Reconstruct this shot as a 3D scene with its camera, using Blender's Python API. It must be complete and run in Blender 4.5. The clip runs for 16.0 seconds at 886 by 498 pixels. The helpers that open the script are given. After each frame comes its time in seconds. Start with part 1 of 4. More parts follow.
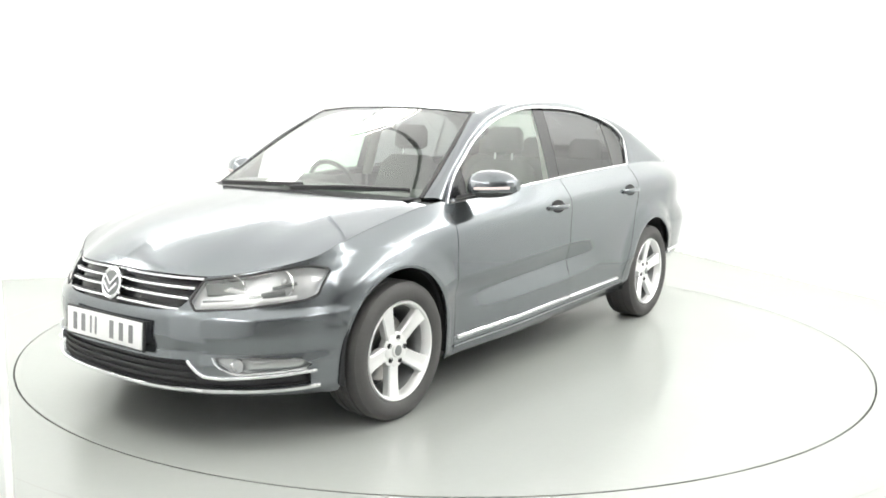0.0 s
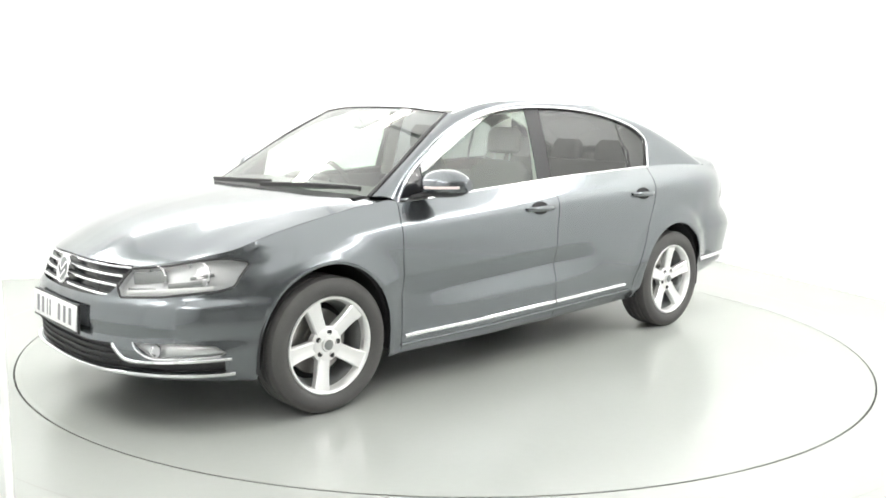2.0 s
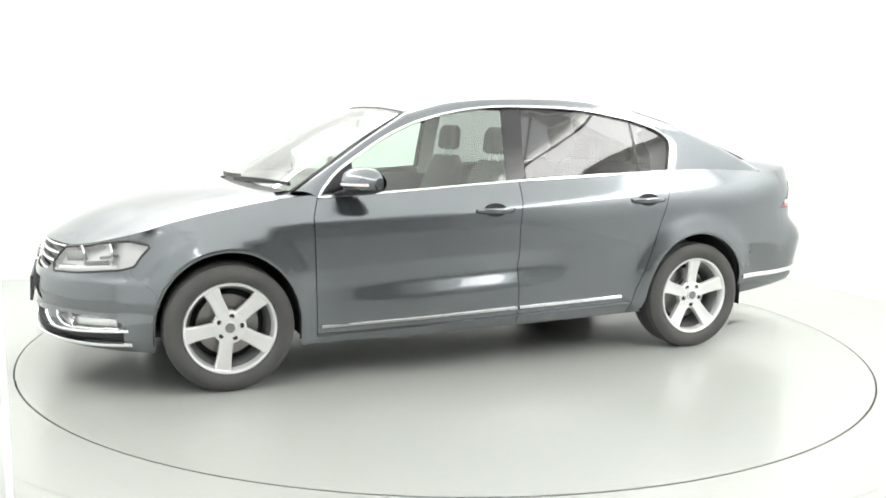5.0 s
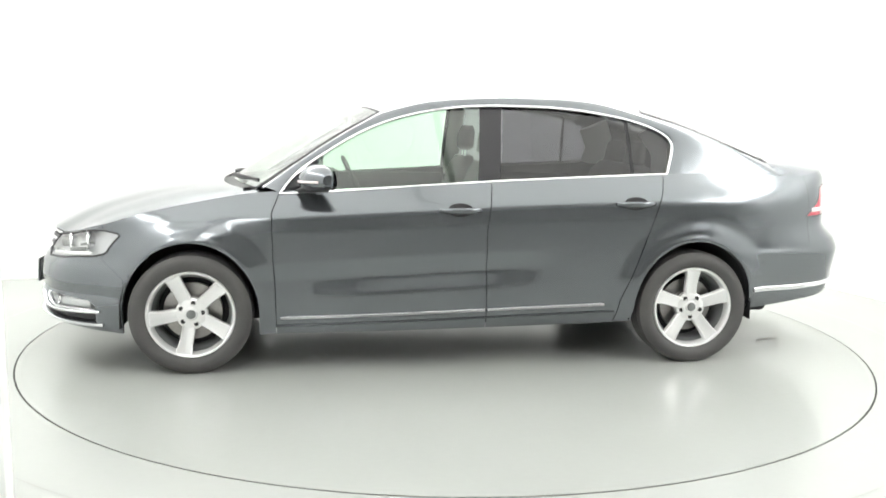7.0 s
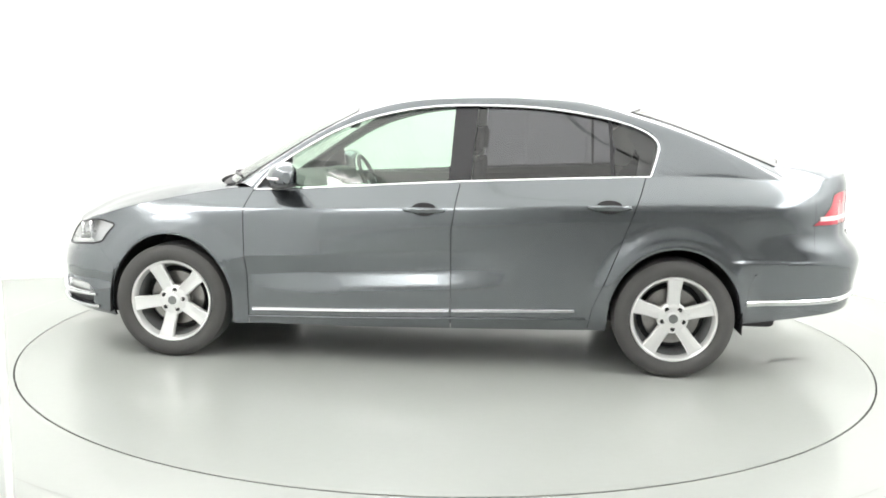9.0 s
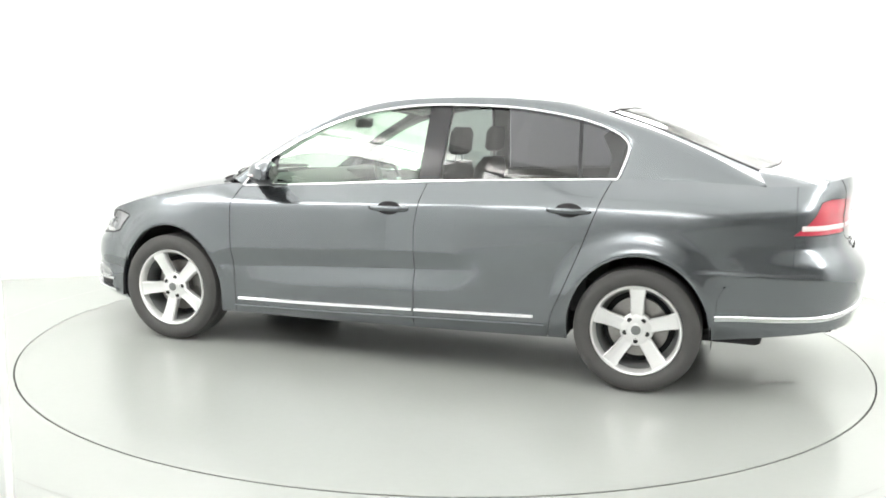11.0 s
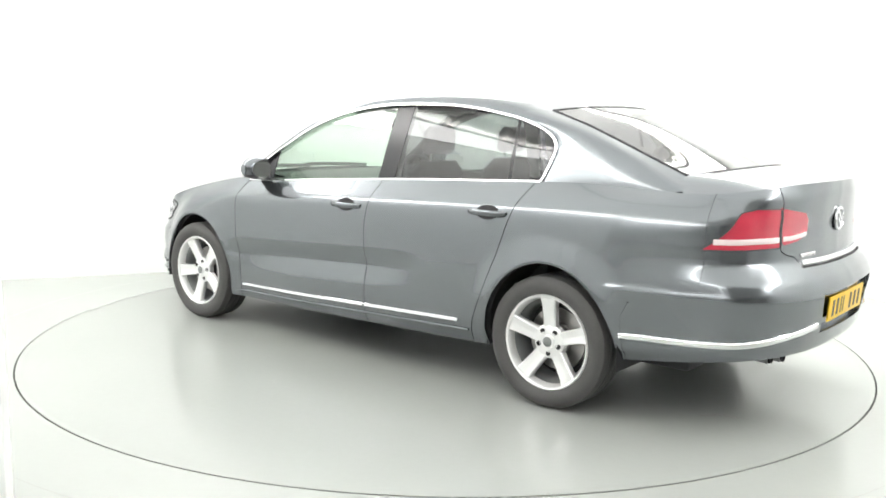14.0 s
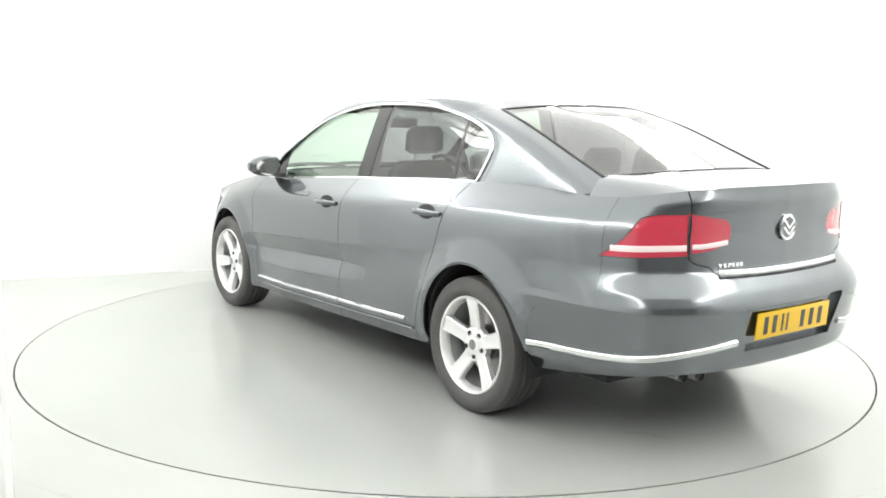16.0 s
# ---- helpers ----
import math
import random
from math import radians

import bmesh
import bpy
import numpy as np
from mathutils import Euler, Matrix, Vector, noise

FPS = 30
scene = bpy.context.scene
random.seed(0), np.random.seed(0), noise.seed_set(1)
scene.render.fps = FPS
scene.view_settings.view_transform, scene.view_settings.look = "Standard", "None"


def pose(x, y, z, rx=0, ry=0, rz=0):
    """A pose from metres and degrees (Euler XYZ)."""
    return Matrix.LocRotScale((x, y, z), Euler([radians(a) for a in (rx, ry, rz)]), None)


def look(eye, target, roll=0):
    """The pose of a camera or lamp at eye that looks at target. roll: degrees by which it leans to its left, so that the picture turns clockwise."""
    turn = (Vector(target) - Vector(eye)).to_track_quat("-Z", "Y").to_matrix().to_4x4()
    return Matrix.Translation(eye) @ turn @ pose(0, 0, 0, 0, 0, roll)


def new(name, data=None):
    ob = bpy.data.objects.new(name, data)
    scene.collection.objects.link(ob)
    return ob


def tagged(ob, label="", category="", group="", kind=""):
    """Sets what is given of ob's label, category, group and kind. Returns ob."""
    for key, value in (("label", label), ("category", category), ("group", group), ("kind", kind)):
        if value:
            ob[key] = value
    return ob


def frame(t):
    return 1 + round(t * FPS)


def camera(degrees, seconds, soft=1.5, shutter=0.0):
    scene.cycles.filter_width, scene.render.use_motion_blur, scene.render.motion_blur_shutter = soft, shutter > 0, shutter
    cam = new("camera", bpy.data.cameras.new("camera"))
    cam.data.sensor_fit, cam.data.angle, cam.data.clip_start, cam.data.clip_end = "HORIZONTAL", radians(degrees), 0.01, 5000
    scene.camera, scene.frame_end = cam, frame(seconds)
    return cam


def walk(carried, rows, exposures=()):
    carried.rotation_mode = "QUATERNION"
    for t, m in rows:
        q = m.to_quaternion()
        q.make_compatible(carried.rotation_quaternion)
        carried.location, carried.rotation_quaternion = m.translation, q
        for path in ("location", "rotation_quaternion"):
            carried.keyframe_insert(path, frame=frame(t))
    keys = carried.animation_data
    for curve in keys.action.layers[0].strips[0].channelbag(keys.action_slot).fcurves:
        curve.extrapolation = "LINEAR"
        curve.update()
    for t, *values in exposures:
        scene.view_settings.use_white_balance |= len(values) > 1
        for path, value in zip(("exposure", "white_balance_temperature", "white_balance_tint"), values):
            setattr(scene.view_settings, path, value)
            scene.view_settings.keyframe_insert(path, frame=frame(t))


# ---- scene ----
# camera: fixed on its stand, looking down a little at the turntable
cam = camera(53.20, 16.0, soft=1.7)
EYE = Vector((0.0, -5.438, 1.348))
PITCH, YAW, ROLL = radians(8.592), radians(-0.095), 1.01
AIM = EYE + Vector((math.sin(YAW) * math.cos(PITCH), math.cos(YAW) * math.cos(PITCH), -math.sin(PITCH)))
walk(cam, [(0.0, look(EYE, AIM, ROLL)), (16.0, look(EYE, AIM, ROLL))])

# the turntable's turn (seconds, degrees) and the car's place on it
TURN = [(0.0, 54.36), (0.5, 52.64), (1.0, 49.93), (1.5, 46.56), (2.0, 42.94), (2.5, 39.56), (3.0, 36.02), (3.5, 32.63), (4.0, 29.17), (6.5, 12.20), (7.0, 8.80), (7.5, 5.43), (8.0, 2.05), (8.5, -1.38), (9.0, -4.99), (11.5, -22.39), (12.0, -25.89), (12.5, -29.24), (13.0, -32.59), (13.5, -35.87), (14.0, -39.34), (14.5, -42.68), (15.0, -46.26), (15.5, -49.57), (16.0, -53.05)]
CAR_X, CAR_Y = 0.077, -0.060
DISC_R, DISC_X = 2.450, 0.014

# ---- world, lights, exposure ----
world = bpy.data.worlds.new("world")
scene.world = world
world.use_nodes = True
world.node_tree.nodes["Background"].inputs[0].default_value = (1, 1, 1, 1)
world.node_tree.nodes["Background"].inputs[1].default_value = 0.3
scene.view_settings.exposure = 0.0
LAMP = 1.10


# ---- materials ----
def material(name, colour, rough=0.5, metal=0.0, grain=0.0, scale=40.0, bump=0.0, coat=0.0, blotch=0.0, blotch_scale=1.5, **more):
    m = bpy.data.materials.new(name)
    m.use_nodes = True
    nt = m.node_tree
    b = nt.nodes["Principled BSDF"]
    b.inputs["Roughness"].default_value = rough
    b.inputs["Metallic"].default_value = metal
    b.inputs["Coat Weight"].default_value = coat
    b.inputs["Coat Roughness"].default_value = 0.025
    b.inputs["Base Color"].default_value = (*colour, 1)
    for key, value in more.items():
        b.inputs[key.replace("_", " ")].default_value = value
    if grain or blotch or bump:
        tc = nt.nodes.new("ShaderNodeTexCoord")
        fine = nt.nodes.new("ShaderNodeTexNoise")
        fine.inputs["Scale"].default_value = scale
        fine.inputs["Detail"].default_value = 4
        big = nt.nodes.new("ShaderNodeTexNoise")
        big.inputs["Scale"].default_value = blotch_scale
        big.inputs["Detail"].default_value = 3
        nt.links.new(tc.outputs["Object"], fine.inputs["Vector"])
        nt.links.new(tc.outputs["Object"], big.inputs["Vector"])
        add = nt.nodes.new("ShaderNodeMath")
        add.operation = "MULTIPLY_ADD"
        nt.links.new(fine.outputs["Fac"], add.inputs[0])
        add.inputs[1].default_value = grain * 2
        add.inputs[2].default_value = 1 - grain - blotch
        add2 = nt.nodes.new("ShaderNodeMath")
        add2.operation = "MULTIPLY_ADD"
        nt.links.new(big.outputs["Fac"], add2.inputs[0])
        add2.inputs[1].default_value = blotch * 2
        nt.links.new(add.outputs[0], add2.inputs[2])
        mul = nt.nodes.new("ShaderNodeVectorMath")
        mul.operation = "SCALE"
        mul.inputs[0].default_value = colour
        nt.links.new(add2.outputs[0], mul.inputs["Scale"])
        nt.links.new(mul.outputs[0], b.inputs["Base Color"])
        if bump:
            bm_ = nt.nodes.new("ShaderNodeBump")
            bm_.inputs["Strength"].default_value = bump
            bm_.inputs["Distance"].default_value = 0.003
            nt.links.new(fine.outputs["Fac"], bm_.inputs["Height"])
            nt.links.new(bm_.outputs[0], b.inputs["Normal"])
    return m


def glow(name, colour, strength):
    m = bpy.data.materials.new(name)
    m.use_nodes = True
    b = m.node_tree.nodes["Principled BSDF"]
    b.inputs["Base Color"].default_value = (*colour, 1)
    b.inputs["Emission Color"].default_value = (*colour, 1)
    b.inputs["Emission Strength"].default_value = strength
    return m


def pane(name, tint, gloss=0.02, clear=0.92, head_on=0.07):
    """Thin glass: clear straight through, mirror gloss on top."""
    m = bpy.data.materials.new(name)
    m.use_nodes = True
    nt = m.node_tree
    nt.nodes.remove(nt.nodes["Principled BSDF"])
    out = nt.nodes["Material Output"]
    thru = nt.nodes.new("ShaderNodeBsdfTransparent")
    thru.inputs[0].default_value = (*[c * clear for c in tint], 1)
    shine = nt.nodes.new("ShaderNodeBsdfGlossy")
    shine.inputs["Roughness"].default_value = gloss
    lw = nt.nodes.new("ShaderNodeLayerWeight")
    lw.inputs["Blend"].default_value = 0.5
    fifth = nt.nodes.new("ShaderNodeMath")
    fifth.operation = "POWER"
    fifth.inputs[1].default_value = 4.0
    nt.links.new(lw.outputs["Facing"], fifth.inputs[0])
    fr = nt.nodes.new("ShaderNodeMath")
    fr.operation = "MULTIPLY_ADD"
    fr.inputs[1].default_value = 1 - head_on
    fr.inputs[2].default_value = head_on
    nt.links.new(fifth.outputs[0], fr.inputs[0])
    mix = nt.nodes.new("ShaderNodeMixShader")
    nt.links.new(fr.outputs[0], mix.inputs[0])
    nt.links.new(thru.outputs[0], mix.inputs[1])
    nt.links.new(shine.outputs[0], mix.inputs[2])
    nt.links.new(mix.outputs[0], out.inputs[0])
    return m


PAINT = material("grey_metallic_paint", (0.174, 0.189, 0.203), 0.20, 0.86, grain=0.06, scale=900, coat=1.0, Coat_IOR=1.5, Coat_Roughness=0.012, Specular_Tint=(0.58, 0.59, 0.60, 1))
# for inner body parts, and for dark pieces that stand in for shade
INNER = material("dark_inner_body_and_shade", (0.028, 0.028, 0.03), 0.8)
BLACK = material("black_plastic", (0.035, 0.035, 0.037), 0.45, grain=0.1, scale=300, bump=0.1)
GLOSS_BLACK = material("gloss_black_trim", (0.025, 0.025, 0.028), 0.16)
CHROME = material("chrome", (0.88, 0.88, 0.9), 0.08, 1.0)
SATIN = material("satin_silver", (0.7, 0.71, 0.72), 0.28, 1.0)
ALLOY = material("silver_alloy", (0.86, 0.86, 0.86), 0.34, 0.6, grain=0.03, scale=600, coat=0.5)
DISC_STEEL = material("brake_disc_steel", (0.35, 0.34, 0.33), 0.35, 1.0, grain=0.1, scale=60)
RUBBER = material("tyre_rubber", (0.074, 0.072, 0.071), 0.6, grain=0.12, scale=120, bump=0.15, blotch=0.15, blotch_scale=9)
CLEAR = pane("windscreen_glass", (0.86, 0.96, 0.88), head_on=0.16)
SIDE_CLEAR = pane("door_glass", (0.82, 0.98, 0.86), head_on=0.12)
PRIVACY = pane("privacy_glass", (0.30, 0.30, 0.32), head_on=0.08)
REAR_PANE = pane("rear_window_glass", (0.50, 0.51, 0.50), head_on=0.12)
LENS = pane("lamp_lens", (1, 1, 1), clear=0.97)
RED_LENS = material("red_lamp_lens", (0.52, 0.035, 0.065), 0.12, coat=1.0, grain=0.06, scale=90)
PINK_LENS = material("clear_reversing_lens", (0.85, 0.72, 0.72), 0.1, coat=1.0)
MIRROR = material("mirror_glass", (0.9, 0.9, 0.9), 0.02, 1.0)
REFLECTOR = material("lamp_reflector", (0.8, 0.8, 0.82), 0.16, 1.0)
# also colours the rim barrels, where the grey stands for shade
LAMP_GREY = material("lamp_bezel_and_rim_shade_grey", (0.24, 0.25, 0.25), 0.3, 0.5)
LAMP_SILVER = material("lamp_inside_silver", (0.66, 0.67, 0.68), 0.3, 0.4)
DIM_WALL = material("dimmed_end_wall_grey", (0.34, 0.34, 0.34), 0.7, grain=0.03, scale=20, blotch=0.05)
JOINT = material("pale_joint_filler", (0.25, 0.25, 0.24), 0.7, grain=0.1, scale=80)
PLATE_WHITE = material("white_plate", (0.85, 0.85, 0.85), 0.35)
PLATE_YELLOW = material("yellow_plate", (0.82, 0.52, 0.02), 0.35)
# front plate's ink, lightened to grey to carry the glare on it
PLATE_INK_GLARE = material("plate_ink_paled_by_glare", (0.24, 0.24, 0.25), 0.5)
PLATE_INK = material("plate_ink", (0.07, 0.07, 0.07), 0.5)
CLOTH = material("dark_seat_cloth", (0.09, 0.09, 0.092), 0.9, grain=0.2, scale=220, bump=0.3)
DASH = material("dark_dashboard", (0.08, 0.08, 0.082), 0.7, grain=0.15, scale=300, bump=0.2)
LINING = material("pale_headlining", (0.62, 0.62, 0.59), 0.9, grain=0.06, scale=200)
FLOOR = material("pale_grey_floor_paint", (0.365, 0.379, 0.362), 0.22, grain=0.02, scale=30, blotch=0.05, blotch_scale=0.7, bump=0.02)
TABLE = material("pale_grey_turntable_paint", (0.36, 0.374, 0.358), 0.205, grain=0.02, scale=30, blotch=0.06, blotch_scale=0.9, bump=0.02)
GAP = material("dark_gap", (0.04, 0.04, 0.038), 0.8)
WALL = material("white_wall_paint", (0.84, 0.85, 0.84), 0.6, grain=0.015, scale=20, blotch=0.02, bump=0.03)
CEIL = material("white_ceiling_paint", (0.82, 0.82, 0.81), 0.7, grain=0.015, scale=20)
# glow of the unseen fill panels, added to even out the room's light
FILL_LIGHT = glow("ceiling_fill_diffuser", (1.0, 0.99, 0.97), LAMP)
STRIP_LIGHT = glow("ceiling_strip_diffuser", (1.0, 0.99, 0.97), 8.4 * LAMP)
FRAME = material("white_light_frame", (0.7, 0.7, 0.7), 0.4)
SCUFF = material("tyre_scuff", (0.25, 0.25, 0.243), 0.8, grain=0.3, scale=60)


# ---- mesh tools ----
def finish(name, bm, mat, parent=None, label="", smooth=True):
    me = bpy.data.meshes.new(name)
    bm.normal_update()
    bm.to_mesh(me)
    bm.free()
    me.materials.append(mat)
    if smooth:
        me.polygons.foreach_set("use_smooth", [True] * len(me.polygons))
        me.set_sharp_from_angle(angle=radians(38))
    ob = new(name, me)
    if parent:
        ob.parent = parent
    if label:
        ob["label"] = label
    return ob


def part(name, bm, mat, parent, label="", smooth=True):
    return finish(name, bm, mat, parent, label, smooth)


def spline(pts, n):
    """n points evenly along a smooth curve through pts."""
    p = np.array(pts, float)
    d = np.r_[0, np.cumsum(np.linalg.norm(np.diff(p, axis=0), axis=1) ** 0.5)]
    m = np.zeros_like(p)
    for i in range(1, len(p) - 1):
        a, b = d[i] - d[i - 1], d[i + 1] - d[i]
        m[i] = ((p[i] - p[i - 1]) / a * b + (p[i + 1] - p[i]) / b * a) / (a + b)
    m[0], m[-1] = (p[1] - p[0]) / (d[1] - d[0]), (p[-1] - p[-2]) / (d[-1] - d[-2])

    def at(t):
        i = np.clip(np.searchsorted(d, t, side="right") - 1, 0, len(p) - 2)
        h = (d[i + 1] - d[i])[:, None]
        s = ((t - d[i]) / (d[i + 1] - d[i]))[:, None]
        return (2 * s**3 - 3 * s**2 + 1) * p[i] + (s**3 - 2 * s**2 + s) * h * m[i] + (-2 * s**3 + 3 * s**2) * p[i + 1] + (s**3 - s**2) * h * m[i + 1]

    t = np.linspace(0, d[-1], 40 * len(p))
    q = at(t)
    arc = np.r_[0, np.cumsum(np.linalg.norm(np.diff(q, axis=0), axis=1))]
    return at(np.interp(np.linspace(0, arc[-1], n), arc, t))


def evenly(p, n):
    p = np.array(p, float)
    arc = np.r_[0, np.cumsum(np.linalg.norm(np.diff(p, axis=0), axis=1))]
    s = np.linspace(0, arc[-1], n)
    return np.stack([np.interp(s, arc, p[:, k]) for k in range(p.shape[1])], 1)


def coons(c0, c1, d0, d1):
    """Patch between curves c0, c1 (n points) and d0, d1 (m points), d0 running from c0[0] to c1[0]."""
    n, m = len(c0), len(d0)
    u, v = np.linspace(0, 1, n)[None, :, None], np.linspace(0, 1, m)[:, None, None]
    ruled_c = (1 - v) * c0[None] + v * c1[None]
    ruled_d = (1 - u) * d0[:, None] + u * d1[:, None]
    corner = (1 - u) * (1 - v) * c0[0] + u * (1 - v) * c0[-1] + (1 - u) * v * c1[0] + u * v * c1[-1]
    return ruled_c + ruled_d - corner


def sheet(grid, thick=0.0, flip=False):
    """A quad sheet from a grid of points; thick gives it a back and edges."""
    grid = np.asarray(grid, float)
    m, n, _ = grid.shape
    bm = bmesh.new()
    vs = [[bm.verts.new(grid[i, j]) for j in range(n)] for i in range(m)]
    for i in range(m - 1):
        for j in range(n - 1):
            q = (vs[i][j], vs[i][j + 1], vs[i + 1][j + 1], vs[i + 1][j])
            bm.faces.new(q[::-1] if flip else q)
    if thick:
        rim(bm, thick)
    return bm


def rim(bm, thick):
    """Turns the free edges inwards, so that a panel shows its thickness."""
    bm.normal_update()
    out = sum((f.normal.dot(f.calc_center_median() - Vector((-0.1, 0, 0.6))) * f.calc_area() for f in bm.faces))
    if out < 0:
        bmesh.ops.reverse_faces(bm, faces=bm.faces[:])
        bm.normal_update()
    edges = [e for e in bm.edges if len(e.link_faces) == 1 and not all(abs(v.co.y) < 1e-4 for v in e.verts)]
    low, top = {}, {}
    for e in edges:
        for v in e.verts:
            if v not in low:
                top[v] = bm.verts.new(v.co)
                low[v] = bm.verts.new(v.co - v.normal * thick)
    for e in edges:
        a, b = e.verts
        for loop in e.link_faces[0].loops:
            if loop.edge == e:
                a, b = loop.vert, loop.link_loop_next.vert
        bm.faces.new((top[b], top[a], low[a], low[b]))


def mirrored(bm):
    other = bm.copy()
    for v in other.verts:
        v.co.y = -v.co.y
    for f in list(other.faces):
        f.normal_flip()
    return other


def sweep(curve, profile, up=(0, 0, 1), closed=False, caps=True, scale=None):
    """Sweeps a closed 2D profile (sideways, upwards) along a 3D curve."""
    c = np.array(curve, float)
    n = len(c)
    tan = np.roll(c, -1, 0) - np.roll(c, 1, 0) if closed else np.gradient(c, axis=0)
    tan /= np.linalg.norm(tan, axis=1)[:, None]
    ups = np.broadcast_to(np.array(up, float), c.shape)
    side = np.cross(tan, ups)
    side /= np.linalg.norm(side, axis=1)[:, None]
    u2 = np.cross(side, tan)
    bm = bmesh.new()
    rings = []
    for i in range(n):
        k = 1 if scale is None else scale[i]
        rings.append([bm.verts.new(c[i] + side[i] * a * k + u2[i] * b * k) for a, b in profile])
    m = len(profile)
    for i in range(n if closed else n - 1):
        r, s = rings[i], rings[(i + 1) % n]
        for j in range(m):
            bm.faces.new((r[j], r[(j + 1) % m], s[(j + 1) % m], s[j]))
    if caps and not closed:
        bm.faces.new(rings[0][::-1])
        bm.faces.new(rings[-1])
    bmesh.ops.recalc_face_normals(bm, faces=bm.faces[:])
    return bm


def oval(w, h, n=8):
    return [(w / 2 * math.cos(2 * math.pi * i / n), h / 2 * math.sin(2 * math.pi * i / n)) for i in range(n)]


def lathe(profile, n=64, arc=2 * math.pi):
    """Spins (radius, y) points about the y axis."""
    bm = bmesh.new()
    rings = []
    for i in range(n):
        a = arc * i / n
        rings.append([bm.verts.new((r * math.cos(a), y, r * math.sin(a))) for r, y in profile])
    for i in range(n):
        r, s = rings[i], rings[(i + 1) % n]
        for j in range(len(profile) - 1):
            bm.faces.new((r[j], r[j + 1], s[j + 1], s[j]))
    bmesh.ops.remove_doubles(bm, verts=bm.verts[:], dist=1e-6)
    bmesh.ops.recalc_face_normals(bm, faces=bm.faces[:])
    return bm


def box(x0, x1, y0, y1, z0, z1, bevel=0.0, seg=2):
    bm = bmesh.new()
    bmesh.ops.create_cube(bm, size=1)
    for v in bm.verts:
        v.co = (x0 + (v.co.x + 0.5) * (x1 - x0), y0 + (v.co.y + 0.5) * (y1 - y0), z0 + (v.co.z + 0.5) * (z1 - z0))
    if bevel:
        bmesh.ops.bevel(bm, geom=bm.edges[:], offset=bevel, segments=seg, profile=0.5, affect="EDGES")
    return bm


def join(*bms):
    out = bmesh.new()
    for b in bms:
        me = bpy.data.meshes.new("tmp")
        b.to_mesh(me)
        b.free()
        out.from_mesh(me)
        bpy.data.meshes.remove(me)
    return out


def polygon_distance(poly, p, q):
    """Signed distance of the points (p, q) to a polygon, negative inside."""
    poly = np.array(poly, float)
    best, inside = np.full(len(p), 1e9), np.zeros(len(p), bool)
    for (ax, ay), (bx, by) in zip(poly, np.roll(poly, -1, 0)):
        ex, ey = bx - ax, by - ay
        t = np.clip(((p - ax) * ex + (q - ay) * ey) / (ex * ex + ey * ey), 0, 1)
        best = np.minimum(best, np.hypot(p - ax - t * ex, q - ay - t * ey))
        with np.errstate(divide="ignore", invalid="ignore"):
            inside ^= ((ay > q) != (by > q)) & (p < ex * (q - ay) / (ey if ey else 1e-12) + ax)
    return np.where(inside, -best, best)


def cut(bm, field):
    """Splits the faces of bm along field(x, y, z) = 0."""
    bm.verts.index_update()
    co = np.array([v.co[:] for v in bm.verts])
    f = field(co[:, 0], co[:, 1], co[:, 2])
    f = np.where(np.abs(f) < 2e-4, 0.0, f)
    bm.verts.ensure_lookup_table()
    zero = {bm.verts[i] for i in np.where(f == 0)[0]}
    touched = set()
    for v in zero:
        touched.update(v.link_faces)
    for e in list(bm.edges):
        a, b = e.verts
        fa, fb = f[a.index], f[b.index]
        if fa * fb < 0:
            touched.update(e.link_faces)
            _, v = bmesh.utils.edge_split(e, a, fa / (fa - fb))
            zero.add(v)
    for face in touched:
        if not face.is_valid:
            continue
        on = [v for v in face.verts if v in zero]
        if len(on) == 2 and not any(set(e.verts) == set(on) for e in face.edges):
            bmesh.utils.face_split(face, on[0], on[1])
    bm.normal_update()


# ---- the studio ----
def disc(r0, r1, z, n=128):
    bm = bmesh.new()
    ring0 = [bm.verts.new((r0 * math.cos(2 * math.pi * i / n), r0 * math.sin(2 * math.pi * i / n), z)) for i in range(n)] if r0 else None
    ring1 = [bm.verts.new((r1 * math.cos(2 * math.pi * i / n), r1 * math.sin(2 * math.pi * i / n), z)) for i in range(n)]
    if r0:
        for i in range(n):
            bm.faces.new((ring0[i], ring1[i], ring1[(i + 1) % n], ring0[(i + 1) % n]))
    else:
        bm.faces.new(ring1)
    return bm


